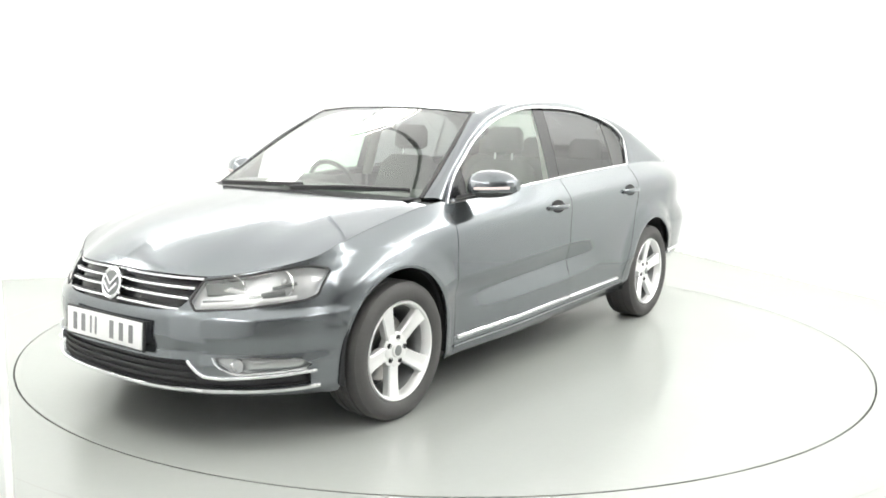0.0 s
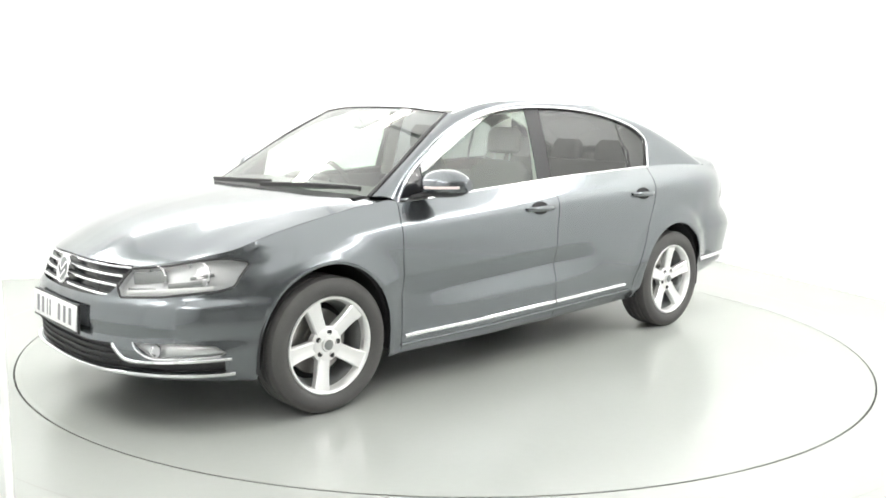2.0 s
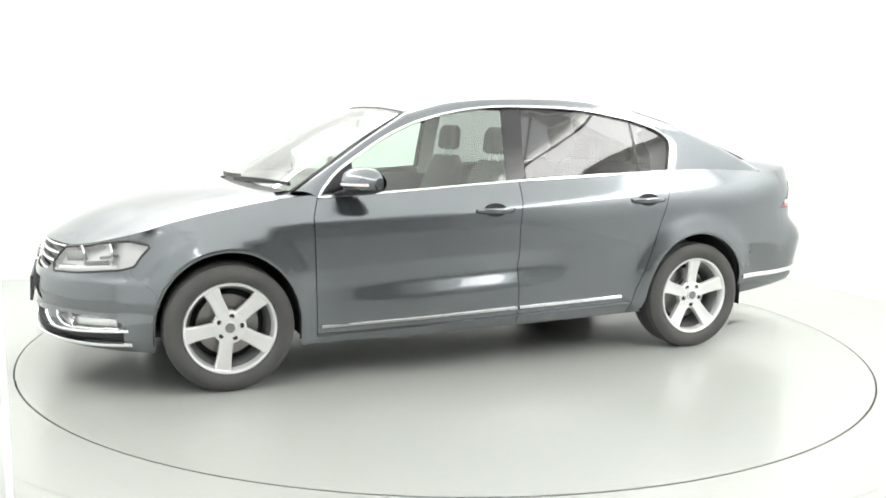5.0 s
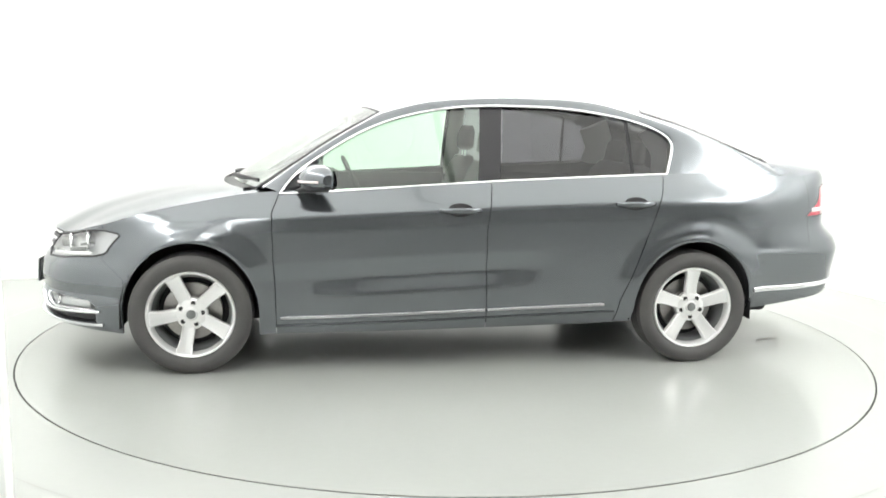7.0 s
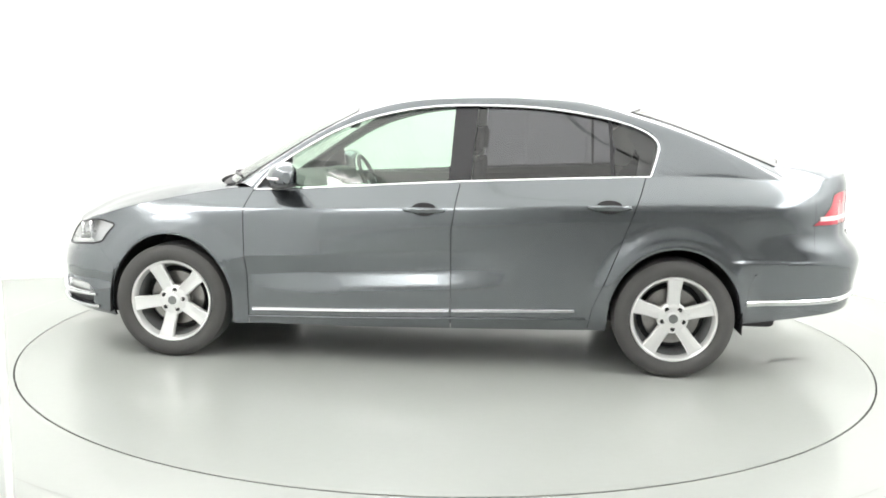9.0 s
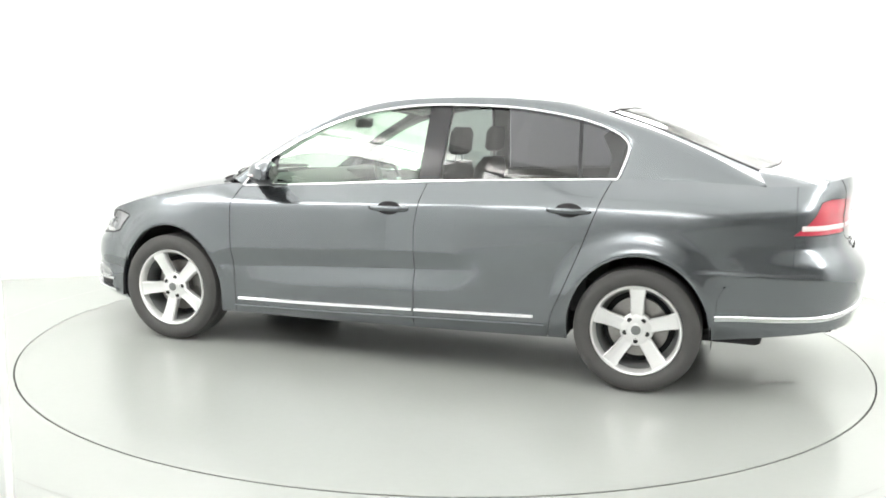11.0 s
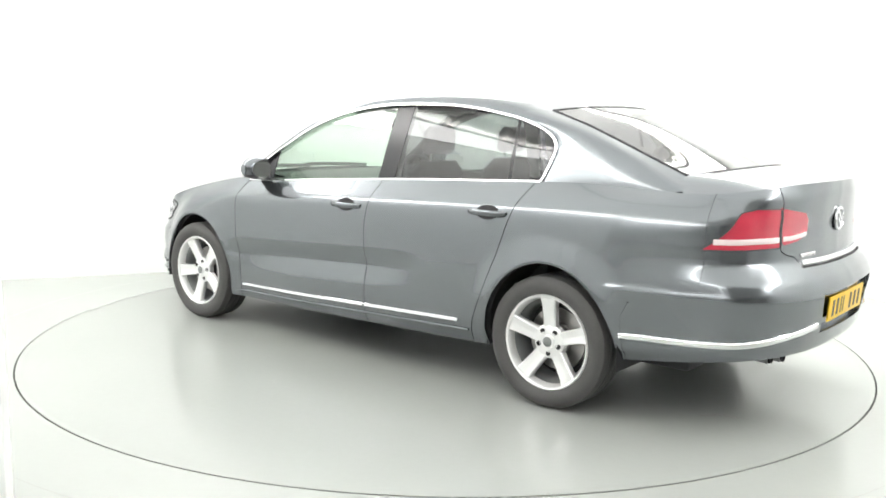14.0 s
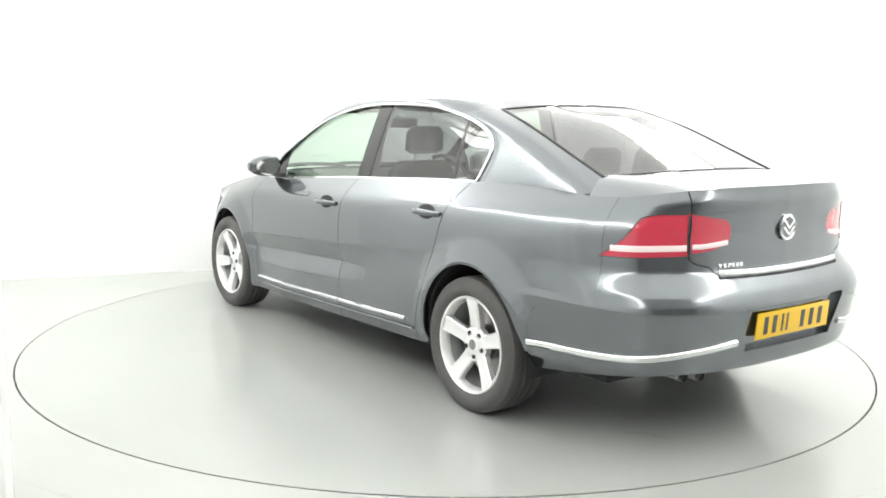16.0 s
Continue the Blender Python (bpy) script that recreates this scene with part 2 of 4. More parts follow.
def build_studio():
    # floor with the round hole of the turntable
    bm = bmesh.new()
    n = 128
    inner = [bm.verts.new(((DISC_R + 0.0045) * math.cos(2 * math.pi * i / n), (DISC_R + 0.0045) * math.sin(2 * math.pi * i / n), 0)) for i in range(n)]
    low = [bm.verts.new((v.co.x, v.co.y, -0.05)) for v in inner]
    outer = []
    for i in range(n):
        a = 2 * math.pi * i / n
        k = 14.0 / max(abs(math.cos(a)), abs(math.sin(a)))
        outer.append(bm.verts.new((k * math.cos(a), k * math.sin(a), 0)))
    for i in range(n):
        j = (i + 1) % n
        bm.faces.new((inner[i], outer[i], outer[j], inner[j]))
        bm.faces.new((low[i], inner[i], inner[j], low[j]))
    floor = finish("floor", bm, FLOOR, smooth=False)
    tagged(floor, "pale grey painted studio floor with a round turntable opening", "floor", kind="structure")
    for v in floor.data.vertices:
        if v.co.xy.length < 3:
            v.co.x += DISC_X
    pit = finish("turntable_gap", disc(DISC_R - 0.1, DISC_R + 0.05, -0.045), GAP, smooth=False)
    tagged(pit, "dark narrow gap round the turntable's edge", "floor gap", kind="structure")
    pit.location.x = DISC_X
    # faint outer joint in the floor
    groove = finish("floor_joint", disc(2.823, 2.827, 0.0015), JOINT, smooth=False)
    tagged(groove, "faint round joint line in the studio floor", "floor joint", kind="structure")

    def wall(name, a, b, z1=3.4, thick=0.12, label="plain white painted studio wall"):
        a, b = Vector(a).to_3d(), Vector(b).to_3d()
        d = (b - a).normalized()
        nrm = Vector((-d.y, d.x, 0)) * thick
        bm = bmesh.new()
        v = [bm.verts.new(p) for p in (a, b, b + nrm, a + nrm)]
        w = [bm.verts.new(p.co + Vector((0, 0, z1))) for p in v]
        for i in range(4):
            j = (i + 1) % 4
            bm.faces.new((v[i], v[j], w[j], w[i]))
        bm.faces.new(w)
        bm.faces.new(v[::-1])
        bmesh.ops.recalc_face_normals(bm, faces=bm.faces[:])
        return tagged(finish(name, bm, WALL, smooth=False), label, "wall", kind="structure")

    # the room stands askew to the camera: the back wall runs along E1, the right wall along E2
    E1, E2 = Vector((0.927, 0.375)), Vector((0.375, -0.927))
    corner = Vector((2.33, 3.78))
    left = corner - E1 * 7.6
    front_r, front_l = corner + E2 * 13.0, left + E2 * 13.0
    wall("wall_back", left, corner)
    wall("wall_right", corner, front_r)
    wall("wall_left", front_l, left)
    # unseen end wall, made grey so the car's near side reflects less light
    far = wall("wall_behind_camera", front_r, front_l, label="unseen wall added at the studio's open end, grey to darken reflections")
    far.data.materials[0] = DIM_WALL
    panel = finish("partition", box(-2.1, -1.368, -2.80, -2.75, 0, 2.7, 0.004), WALL, smooth=False)
    tagged(panel, "plain white partition panel standing beside the turntable", "partition")
    bm = bmesh.new()
    v = [bm.verts.new((p.x, p.y, 3.4)) for p in (left - E1 * 0.2, corner + E1 * 0.2, front_r + E1 * 0.2, front_l - E1 * 0.2)]
    face = bm.faces.new(v)
    up = bmesh.ops.extrude_face_region(bm, geom=[face])
    for g in up["geom"]:
        if isinstance(g, bmesh.types.BMVert):
            g.co.z += 0.1
    bmesh.ops.recalc_face_normals(bm, faces=bm.faces[:])
    tagged(finish("ceiling", bm, CEIL, smooth=False), "white painted studio ceiling", "ceiling", kind="structure")


def build_turntable():
    base = new("turntable")
    tagged(base, "round pale grey turntable plate set flush in the floor", "turntable")
    bm = disc(0, DISC_R - 0.0045, 0.0)
    r = bmesh.ops.extrude_face_region(bm, geom=bm.faces[:])
    for v in [g for g in r["geom"] if isinstance(g, bmesh.types.BMVert)]:
        v.co.z -= 0.04
    bmesh.ops.recalc_face_normals(bm, faces=bm.faces[:])
    part("plate", bm, TABLE, base, smooth=False)
    part("edge_band", disc(DISC_R - 0.03, DISC_R - 0.0045, 0.0015), FLOOR, base, "smooth painted edge band", smooth=False)
    rng = random.Random(4)
    for x, y, l, w, a in ((-1.97, 0.35, 0.16, 0.03, 20), (-1.90, 0.40, 0.09, 0.02, 45), (-2.03, 0.33, 0.07, 0.015, 0), (1.2, -1.5, 0.10, 0.01, 70)):
        bm = bmesh.new()
        n = 20
        vs = []
        for i in range(n):
            t = 2 * math.pi * i / n
            k = 0.7 + 0.5 * rng.random()
            vs.append(bm.verts.new((l / 2 * math.cos(t) * k, w / 2 * math.sin(t) * k, 0)))
        bm.faces.new(vs)
        bm.transform(pose(x, y, 0.002, 0, 0, a))
        part("scuff_mark", bm, SCUFF, base, "dark tyre scuff on the plate", smooth=False)
    return base


def build_lights():
    def lamp(x, y, w, d, bright):
        base = new("ceiling_light")
        base.location = (x * 0.927 + y * 0.375, x * 0.375 - y * 0.927, 3.30 if bright else 3.38)
        base.rotation_euler = (0, 0, radians(22))
        tagged(base, "bright white diffuse ceiling light strip beside the wall" if bright else "broad dim white fill panel added out of view over the turntable", "ceiling light", group="ceiling light strips" if bright else "ceiling light panels")
        part("frame", join(box(-w / 2 - 0.004, w / 2 + 0.004, -d / 2 - 0.03, -d / 2, -0.03, 0.02), box(-w / 2 - 0.004, w / 2 + 0.004, d / 2, d / 2 + 0.03, -0.03, 0.02), box(-w / 2 - 0.004, -w / 2, -d / 2, d / 2, -0.028, 0.02), box(w / 2, w / 2 + 0.004, -d / 2, d / 2, -0.028, 0.02)), FRAME, base, smooth=False)
        part("diffuser", box(-w / 2, w / 2, -d / 2, d / 2, -0.03, 0.0), STRIP_LIGHT if bright else FILL_LIGHT, base, smooth=False)
    for x, y, w, d, bright in LIGHTS:
        lamp(x, y, w, d, bright)


# the first two are added fill panels, the other three the bright strips
LIGHTS = [(-1.70, 1.9, 2.59, 7.4, False), (0.95, 1.9, 2.59, 7.4, False), (2.83, 2.4, 0.85, 9.2, True), (-3.70, 2.4, 0.55, 9.2, True), (-0.35, -2.18, 5.2, 0.62, True)]
build_studio()
turntable = build_turntable()
build_lights()

# ---- the car: its outline from front to rear, left half; x forwards, y to its left ----
PLAN = [(2.247, 0), (2.238, 0.2), (2.21, 0.36), (2.15, 0.5), (2.07, 0.62), (1.975, 0.71), (1.86, 0.775), (1.65, 0.832), (1.38, 0.86), (1.0, 0.872), (0.5, 0.877),
        (0, 0.878), (-0.5, 0.878), (-1.0, 0.877), (-1.36, 0.875), (-1.6, 0.872), (-1.85, 0.86), (-2.06, 0.828), (-2.22, 0.772), (-2.325, 0.67), (-2.40, 0.50), (-2.44, 0.25), (-2.45, 0)]
TOP = [(2.175, 0, 0.705), (2.17, 0.17, 0.703), (2.135, 0.31, 0.698), (2.06, 0.44, 0.692), (1.97, 0.57, 0.712), (1.88, 0.68, 0.742), (1.77, 0.745, 0.772), (1.62, 0.757, 0.818), (1.37, 0.756, 0.874), (0.99, 0.765, 0.938), (0.5, 0.772, 0.955),
       (0, 0.77, 0.985), (-0.5, 0.765, 1.012), (-0.98, 0.752, 1.034), (-1.30, 0.738, 1.05), (-1.55, 0.730, 1.053), (-1.80, 0.724, 1.044), (-1.97, 0.712, 1.038), (-2.10, 0.68, 1.046), (-2.215, 0.60, 1.066), (-2.305, 0.44, 1.084), (-2.352, 0.21, 1.090), (-2.363, 0, 1.090)]
BOTTOM = [0.236, 0.236, 0.236, 0.235, 0.232, 0.226, 0.215, 0.204, 0.204, 0.20, 0.205, 0.212, 0.22, 0.232, 0.25, 0.272, 0.30, 0.328, 0.35, 0.362, 0.366, 0.366, 0.366]
FRONT_Z, FRONT_IN = [0.2, 0.235, 0.265, 0.36, 0.40, 0.46, 0.54, 0.57, 0.65, 0.71], [0.06, 0.015, 0.0, 0.0, 0.012, 0.004, 0.01, 0.03, 0.045, 0.065]
SIDE_Z, SIDE_IN = [-0.75, -0.68, -0.625, -0.5, -0.33, -0.22, -0.10, -0.015, 0.0, 0.06, 0.14], [0.085, 0.040, 0.006, 0.002, 0.0, 0.0, 0.0, 0.002, 0.006, 0.046, 0.095]
FOLD_Z, FOLD_IN = [-0.358, -0.345, -0.275, -0.262], [0.029, 0.027, 0.002, 0.0]
RETURN_Z, RETURN_IN = [-0.47, -0.445, -0.372, -0.36], [0.029, 0.027, 0.002, 0.0]
REAR_Z, REAR_IN = [0.29, 0.335, 0.375, 0.48, 0.61, 0.635, 0.68, 0.73, 0.76, 0.9, 0.98, 1.03, 1.07], [0.10, 0.066, 0.044, 0.022, 0.0, 0.004, 0.022, 0.066, 0.088, 0.098, 0.092, 0.084, 0.088]
NU, NV = 240, 92
HUB_F, HUB_R, HUB_Z = 1.357, -1.357, 0.312
ARCH_X, ARCH_Z = 0.346, 0.375


def smoothstep(a, b, t):
    s = np.clip((t - a) / (b - a), 0, 1)
    return s * s * (3 - 2 * s)


def softened(zs, ins, width):
    """A profile with its corners rounded."""
    t = np.linspace(zs[0] - 0.2, zs[-1] + 0.2, 1500)
    raw = np.interp(t, zs, ins)
    step = t[1] - t[0]
    k = np.exp(-0.5 * (np.arange(-200, 201) * step / width) ** 2)
    return t, np.convolve(np.pad(raw, 200, mode="edge"), k / k.sum(), mode="valid")


SIDE_T, SIDE_S = softened(SIDE_Z, SIDE_IN, 0.020)
FOLD_T, FOLD_S = softened(FOLD_Z, FOLD_IN, 0.005)
RETURN_T, RETURN_S = softened(RETURN_Z, RETURN_IN, 0.006)
FRONT_T, FRONT_S = softened(FRONT_Z, FRONT_IN, 0.008)
REAR_T, REAR_S = softened(REAR_Z, REAR_IN, 0.007)
_rows = spline([(*p, *t, b) for p, t, b in zip(PLAN, TOP, BOTTOM)], 1200)


def body(u, z=None, v=None):
    """The body's skin at u (0 front centre, 1 rear centre) and the height z, or the fraction v of the height."""
    u = np.atleast_1d(np.asarray(u, float))
    at = np.stack([np.interp(u * 1199, np.arange(1200), _rows[:, k]) for k in range(6)], -1)
    ahead = np.stack([np.interp(np.clip(u + 0.002, 0, 1) * 1199, np.arange(1200), _rows[:, k]) for k in range(2)], -1)
    back = np.stack([np.interp(np.clip(u - 0.002, 0, 1) * 1199, np.arange(1200), _rows[:, k]) for k in range(2)], -1)
    tan = ahead - back
    tan /= np.linalg.norm(tan, axis=-1)[..., None]
    nrm = np.stack([-tan[..., 1] * -1, tan[..., 0] * -1], -1)
    top, low = at[..., 4], at[..., 5]
    if z is None:
        z = low + (top - low) * v
    z = np.broadcast_to(np.asarray(z, float), u.shape)
    v = (z - low) / (top - low)
    x = at[..., 0]

    def inset(zz):
        crease = 0.885 - 0.049 * x
        side = np.interp(zz - crease, SIDE_T, SIDE_S)
        fold = np.interp(zz - crease, FOLD_T, FOLD_S) - np.interp(zz - crease, RETURN_T, RETURN_S) * smoothstep(0.95, 0.30, x)
        side = side + fold * smoothstep(-0.62, -0.05, x) * smoothstep(1.15, 0.85, x)
        side = np.where(zz > crease - 0.03, side * (1 - 0.8 * smoothstep(0.95, 1.45, x)), side)
        # the rear bumper stands proud of the wing and turns under below its edge
        proud = smoothstep(-1.58, -1.74, x)
        side = side + proud * (0.008 * smoothstep(0.618, 0.640, zz) * (1 - smoothstep(0.66, 0.90, zz)) + 0.035 * np.clip(0.618 - zz, 0, 0.3) / 0.25)
        front = np.interp(zz, FRONT_T, FRONT_S)
        rear = np.interp(zz, REAR_T, REAR_S)
        f, r = smoothstep(1.45, 2.0, x), np.clip((-1.62 - x) / 0.68, 0, 1) ** 1.8
        return side * (1 - f) * (1 - r) + front * f + rear * r

    xy = at[..., :2] - nrm * inset(z)[..., None]
    gap = at[..., 2:4] - (at[..., :2] - nrm * inset(top)[..., None])
    start = 0.72 - 0.25 * smoothstep(1.45, 1.9, x) + 0.06 * smoothstep(-1.5, -2.1, x)
    xy = xy + gap * (np.clip((v - start) / (1 - start), 0, 1) ** 1.9)[..., None]
    # flared lips round the wheel arches
    for hub in (HUB_F, HUB_R):
        k = np.hypot((xy[..., 0] - hub) / ARCH_X, np.maximum(z - HUB_Z, 0) / ARCH_Z)
        flare = 0.008 * np.exp(-(((k - 1.03) / 0.05) ** 2)) * (z > 0.2) + (0.021 if hub == HUB_R else 0.013) * smoothstep(1.38, 1.08, k) * smoothstep(0.26, 0.5, z)
        xy = xy + nrm * flare[..., None]
    xy[..., 1] = np.where((u < 1e-6) | (u > 1 - 1e-6), 0.0, xy[..., 1])
    return np.concatenate([xy, z[..., None]], -1)


def u_at_x(x, front=False):
    return np.interp(-x, -_rows[:, 0], np.linspace(0, 1, 1200))


def body_xz(x, z):
    """The skin's left side point at a given x and z."""
    u = u_at_x(x)
    for _ in range(6):
        p = body(u, z=z)[0]
        u = float(np.clip(u + (p[0] - x) * 0.12, 0, 1))
    return Vector(p)


def body_yz(y, z, front=True):
    """The skin's point at a given y and z on the nose or the tail."""
    us = np.linspace(0, 0.33, 300) if front else np.linspace(1, 0.67, 300)
    p = body(us, z=np.full(300, z))
    i = np.interp(abs(y), p[:, 1], np.arange(300))
    out = np.array([np.interp(i, np.arange(300), p[:, k]) for k in range(3)])
    if y < 0:
        out[1] = -out[1]
    return Vector(out)


def u_top(x):
    return float(np.interp(-x, -_rows[:, 2], np.linspace(0, 1, 1200)))


def top_curve(u0, u1, n):
    us = np.linspace(u0, u1, n)
    return np.stack([np.interp(us * 1199, np.arange(1200), _rows[:, k]) for k in (2, 3, 4)], -1)


def flip_y(c):
    return np.array(c) * np.array([1, -1, 1])


def both(c):
    """A full-width curve from a half one that starts at the centre line."""
    return np.concatenate([c[::-1], flip_y(c)[1:]])


def edge_line(points):
    """x of a cut line as a function of z."""
    pts = sorted(points, key=lambda p: p[1])
    zs, xs = [p[1] for p in pts], [p[0] for p in pts]
    return lambda z: np.interp(z, zs, xs)


BUMPER_F = edge_line([(1.70, 0.2), (1.69, 0.50), (1.80, 0.585), (1.80, 0.8)])
DOOR_F = edge_line([(0.925, 0.2), (0.93, 0.45), (0.94, 0.6), (0.945, 0.84), (0.90, 0.95)])
DOOR_B = edge_line([(-0.185, 0.2), (-0.18, 0.75), (-0.205, 0.92), (-0.23, 1.05)])
DOOR_R = edge_line([(-0.905, 0.2), (-0.93, 0.36), (-0.99, 0.5), (-1.06, 0.68), (-1.15, 0.93), (-1.2, 1.06)])
BUMPER_R = edge_line([(-1.73, 0.2), (-1.73, 0.5), (-1.76, 0.56), (-1.92, 0.62), (-2.06, 0.66), (-2.06, 1.1)])
SILL = 0.268
HEADLAMP = [(0.43, 0.680), (0.57, 0.702), (0.68, 0.730), (0.735, 0.738), (0.768, 0.718), (0.770, 0.622), (0.750, 0.604), (0.60, 0.578), (0.44, 0.566), (0.41, 0.60)]
GRILLE = [(-0.1, 0.712), (0.20, 0.706), (0.345, 0.70), (0.43, 0.693), (0.40, 0.60), (0.375, 0.572), (0.30, 0.562), (-0.1, 0.556)]
INTAKE = [(-0.1, 0.375), (0.30, 0.372), (0.43, 0.375), (0.475, 0.33), (0.50, 0.305), (0.782, 0.310), (0.782, 0.264), (-0.1, 0.262)]
FOGLAMP = [(0.525, 0.386), (0.70, 0.388), (0.765, 0.376), (0.785, 0.345), (0.775, 0.328), (0.60, 0.324)]
TAIL_OUT = [(0.788, 0.815), (0.68, 0.818), (0.545, 0.824), (0.545, 0.987), (0.64, 0.986), (0.69, 0.972), (0.715, 0.94), (0.755, 0.87)]
TAIL_IN = [(0.532, 0.832), (0.43, 0.846), (0.36, 0.868), (0.345, 0.89), (0.345, 0.93), (0.375, 0.962), (0.532, 0.986)]
PLATE_BAY = [(-0.1, 0.625), (0.36, 0.625), (0.30, 0.44), (-0.1, 0.44)]
BOOT = [(-0.1, 0.735), (0.41, 0.735), (0.455, 0.78), (0.51, 0.79), (0.54, 0.81), (0.53, 1.2), (-0.1, 1.2)]


def arch(hub):
    return lambda x, y, z: np.hypot((x - hub) / ARCH_X, np.maximum(z - HUB_Z, 0) / ARCH_Z) - 1


def nose(poly):
    return lambda x, y, z: np.where(x > 1.4, polygon_distance(poly, y, z), 1.0)


def tail(poly):
    return lambda x, y, z: np.where(x < -1.6, polygon_distance(poly, y, z), 1.0)


def glass_y(z):
    return 0.775 - 0.36 * (z - 0.93)


def build_car():
    car = new("car")
    tagged(car, "dark grey metallic four-door saloon car parked on the turntable", "car")
    us = np.linspace(0, 1, NU)
    vs = np.linspace(0, 1, NV)
    grid = np.array([body(us, v=np.full(NU, v)) for v in vs])
    skin = sheet(grid)
    g = 0.0022
    fields = []

    def gap_of(line):
        return 0.0007 if line in (BUMPER_F, BUMPER_R) else g

    for line in (BUMPER_F, DOOR_F, DOOR_B, DOOR_R, BUMPER_R):
        for s in (-gap_of(line), gap_of(line)):
            fields.append(lambda x, y, z, line=line, s=s: np.where(np.abs(x - line(z)) < 0.3, x - line(z) - s, np.sign(x - line(z)) * 1.0))
    fields += [arch(HUB_F), arch(HUB_R)]
    fields += [nose(p) for p in (HEADLAMP, GRILLE, INTAKE, FOGLAMP)] + [tail(p) for p in (TAIL_OUT, TAIL_IN, PLATE_BAY)]
    fields += [lambda x, y, z, s=s: np.where(x < -1.6, polygon_distance(BOOT, y, z) - s, 1.0) for s in (-g, g)]
    for f in fields:
        cut(skin, f)

    def centres(bm):
        return np.array([f.calc_center_median()[:] for f in bm.faces]).T

    def only(bm, mask):
        out = bm.copy()
        bmesh.ops.delete(out, geom=[f for f, k in zip(list(out.faces), mask) if not k], context="FACES")
        return out

    cx, cy, cz = centres(skin)
    open_ = np.zeros(len(cx), bool)
    for f in [arch(HUB_F), arch(HUB_R)] + [nose(p) for p in (HEADLAMP, GRILLE, INTAKE, FOGLAMP)] + [tail(p) for p in (TAIL_OUT, TAIL_IN, PLATE_BAY)]:
        open_ |= f(cx, cy, cz) < 0
    names = np.full(len(cx), "rear_bumper", dtype=object)
    for name, line in (("rear_wing", BUMPER_R), ("rear_door", DOOR_R), ("front_door", DOOR_B), ("front_wing", DOOR_F), ("front_bumper", BUMPER_F)):
        d = cx - line(cz)
        names[d > 0] = name
        open_ |= np.abs(d) < gap_of(line)
    lid = np.where(cx < -1.6, polygon_distance(BOOT, cy, cz), 1.0)
    names[lid < 0] = "boot_lid"
    open_ |= np.abs(lid) < g
    names[open_] = ""
    for name in ("front_wing", "front_door", "rear_door", "rear_wing"):
        out = only(skin, names == name)
        rim(out, 0.014)
        other = mirrored(out)
        part(name, out, PAINT, car)
        part(name, other, PAINT, car)
    for name in ("front_bumper", "rear_bumper", "boot_lid"):
        out = only(skin, names == name)
        out = join(out.copy(), mirrored(out))
        bmesh.ops.remove_doubles(out, verts=[v for v in out.verts if abs(v.co.y) < 1e-4], dist=1e-4)
        rim(out, 0.014)
        part(name, out, PAINT, car)

    # lamp lenses: the skin inside their outlines
    def lens(name, field, mat, label, sides=(1, -1)):
        obs = []
        for s in sides:
            out = only(skin, field(cx, cy, cz) < 0)
            if s < 0:
                out = mirrored(out)
            obs.append(part(name, out, mat, car, label))
        return obs

    lens("headlamp", nose(HEADLAMP), LENS, "clear headlamp lens")
    lens("fog_lamp", nose(FOGLAMP), LENS, "clear fog lamp lens")
    lens("tail_lamp", tail(TAIL_OUT), RED_LENS, "red rear lamp with a white band")
    lens("boot_lamp", tail(TAIL_IN), RED_LENS, "red rear lamp on the boot lid")

    def housing(name, field, mat, depth, label, sides=(1, -1)):
        for s in sides:
            out = only(skin, field(cx, cy, cz) < 0)
            face_verts = out.verts[:]
            out.normal_update()
            rim(out, depth)
            for v in face_verts:
                v.co -= v.normal * depth
            if s < 0:
                out = mirrored(out)
            part(name, out, mat, car, label)

    housing("headlamp_housing", nose(HEADLAMP), LAMP_SILVER, 0.037, "grey headlamp inside")
    housing("fog_lamp_housing", nose(FOGLAMP), LAMP_SILVER, 0.034, "grey fog lamp inside")
    housing("grille_backing", nose(GRILLE), GLOSS_BLACK, 0.03, "black grille inside")
    housing("intake_backing", nose(INTAKE), BLACK, 0.03, "black lower intake")
    housing("plate_recess", tail(PLATE_BAY), PAINT, 0.026, "recess round the number plate")
    skin.free()

    # dark shell behind the panels
    inner = []
    for v in np.linspace(0.03, 0.985, 24):
        p = body(us, v=np.full(NU, v))
        q = np.gradient(p[:, :2], axis=0)
        q /= np.linalg.norm(q, axis=1)[:, None]
        p[:, 0] -= q[:, 1] * 0.045
        p[:, 1] += q[:, 0] * 0.045
        inner.append(p)
    inner = np.array(inner)
    inner[..., 1] = np.maximum(inner[..., 1], 0)
    shell = sheet(inner)
    for f in (arch(HUB_F), arch(HUB_R)):
        cut(shell, f)
    sx, sy, sz = centres(shell)
    shell = only(shell, (arch(HUB_F)(sx, sy, sz) > 0) & (arch(HUB_R)(sx, sy, sz) > 0))
    part("inner_shell", join(shell.copy(), mirrored(shell)), INNER, car, "dark structure behind the panels")
    build_greenhouse(car)
    build_underside(car)
    build_wheels(car)
    build_front(car)
    build_rear(car)
    build_sides(car)
    build_cabin(car)
    return car


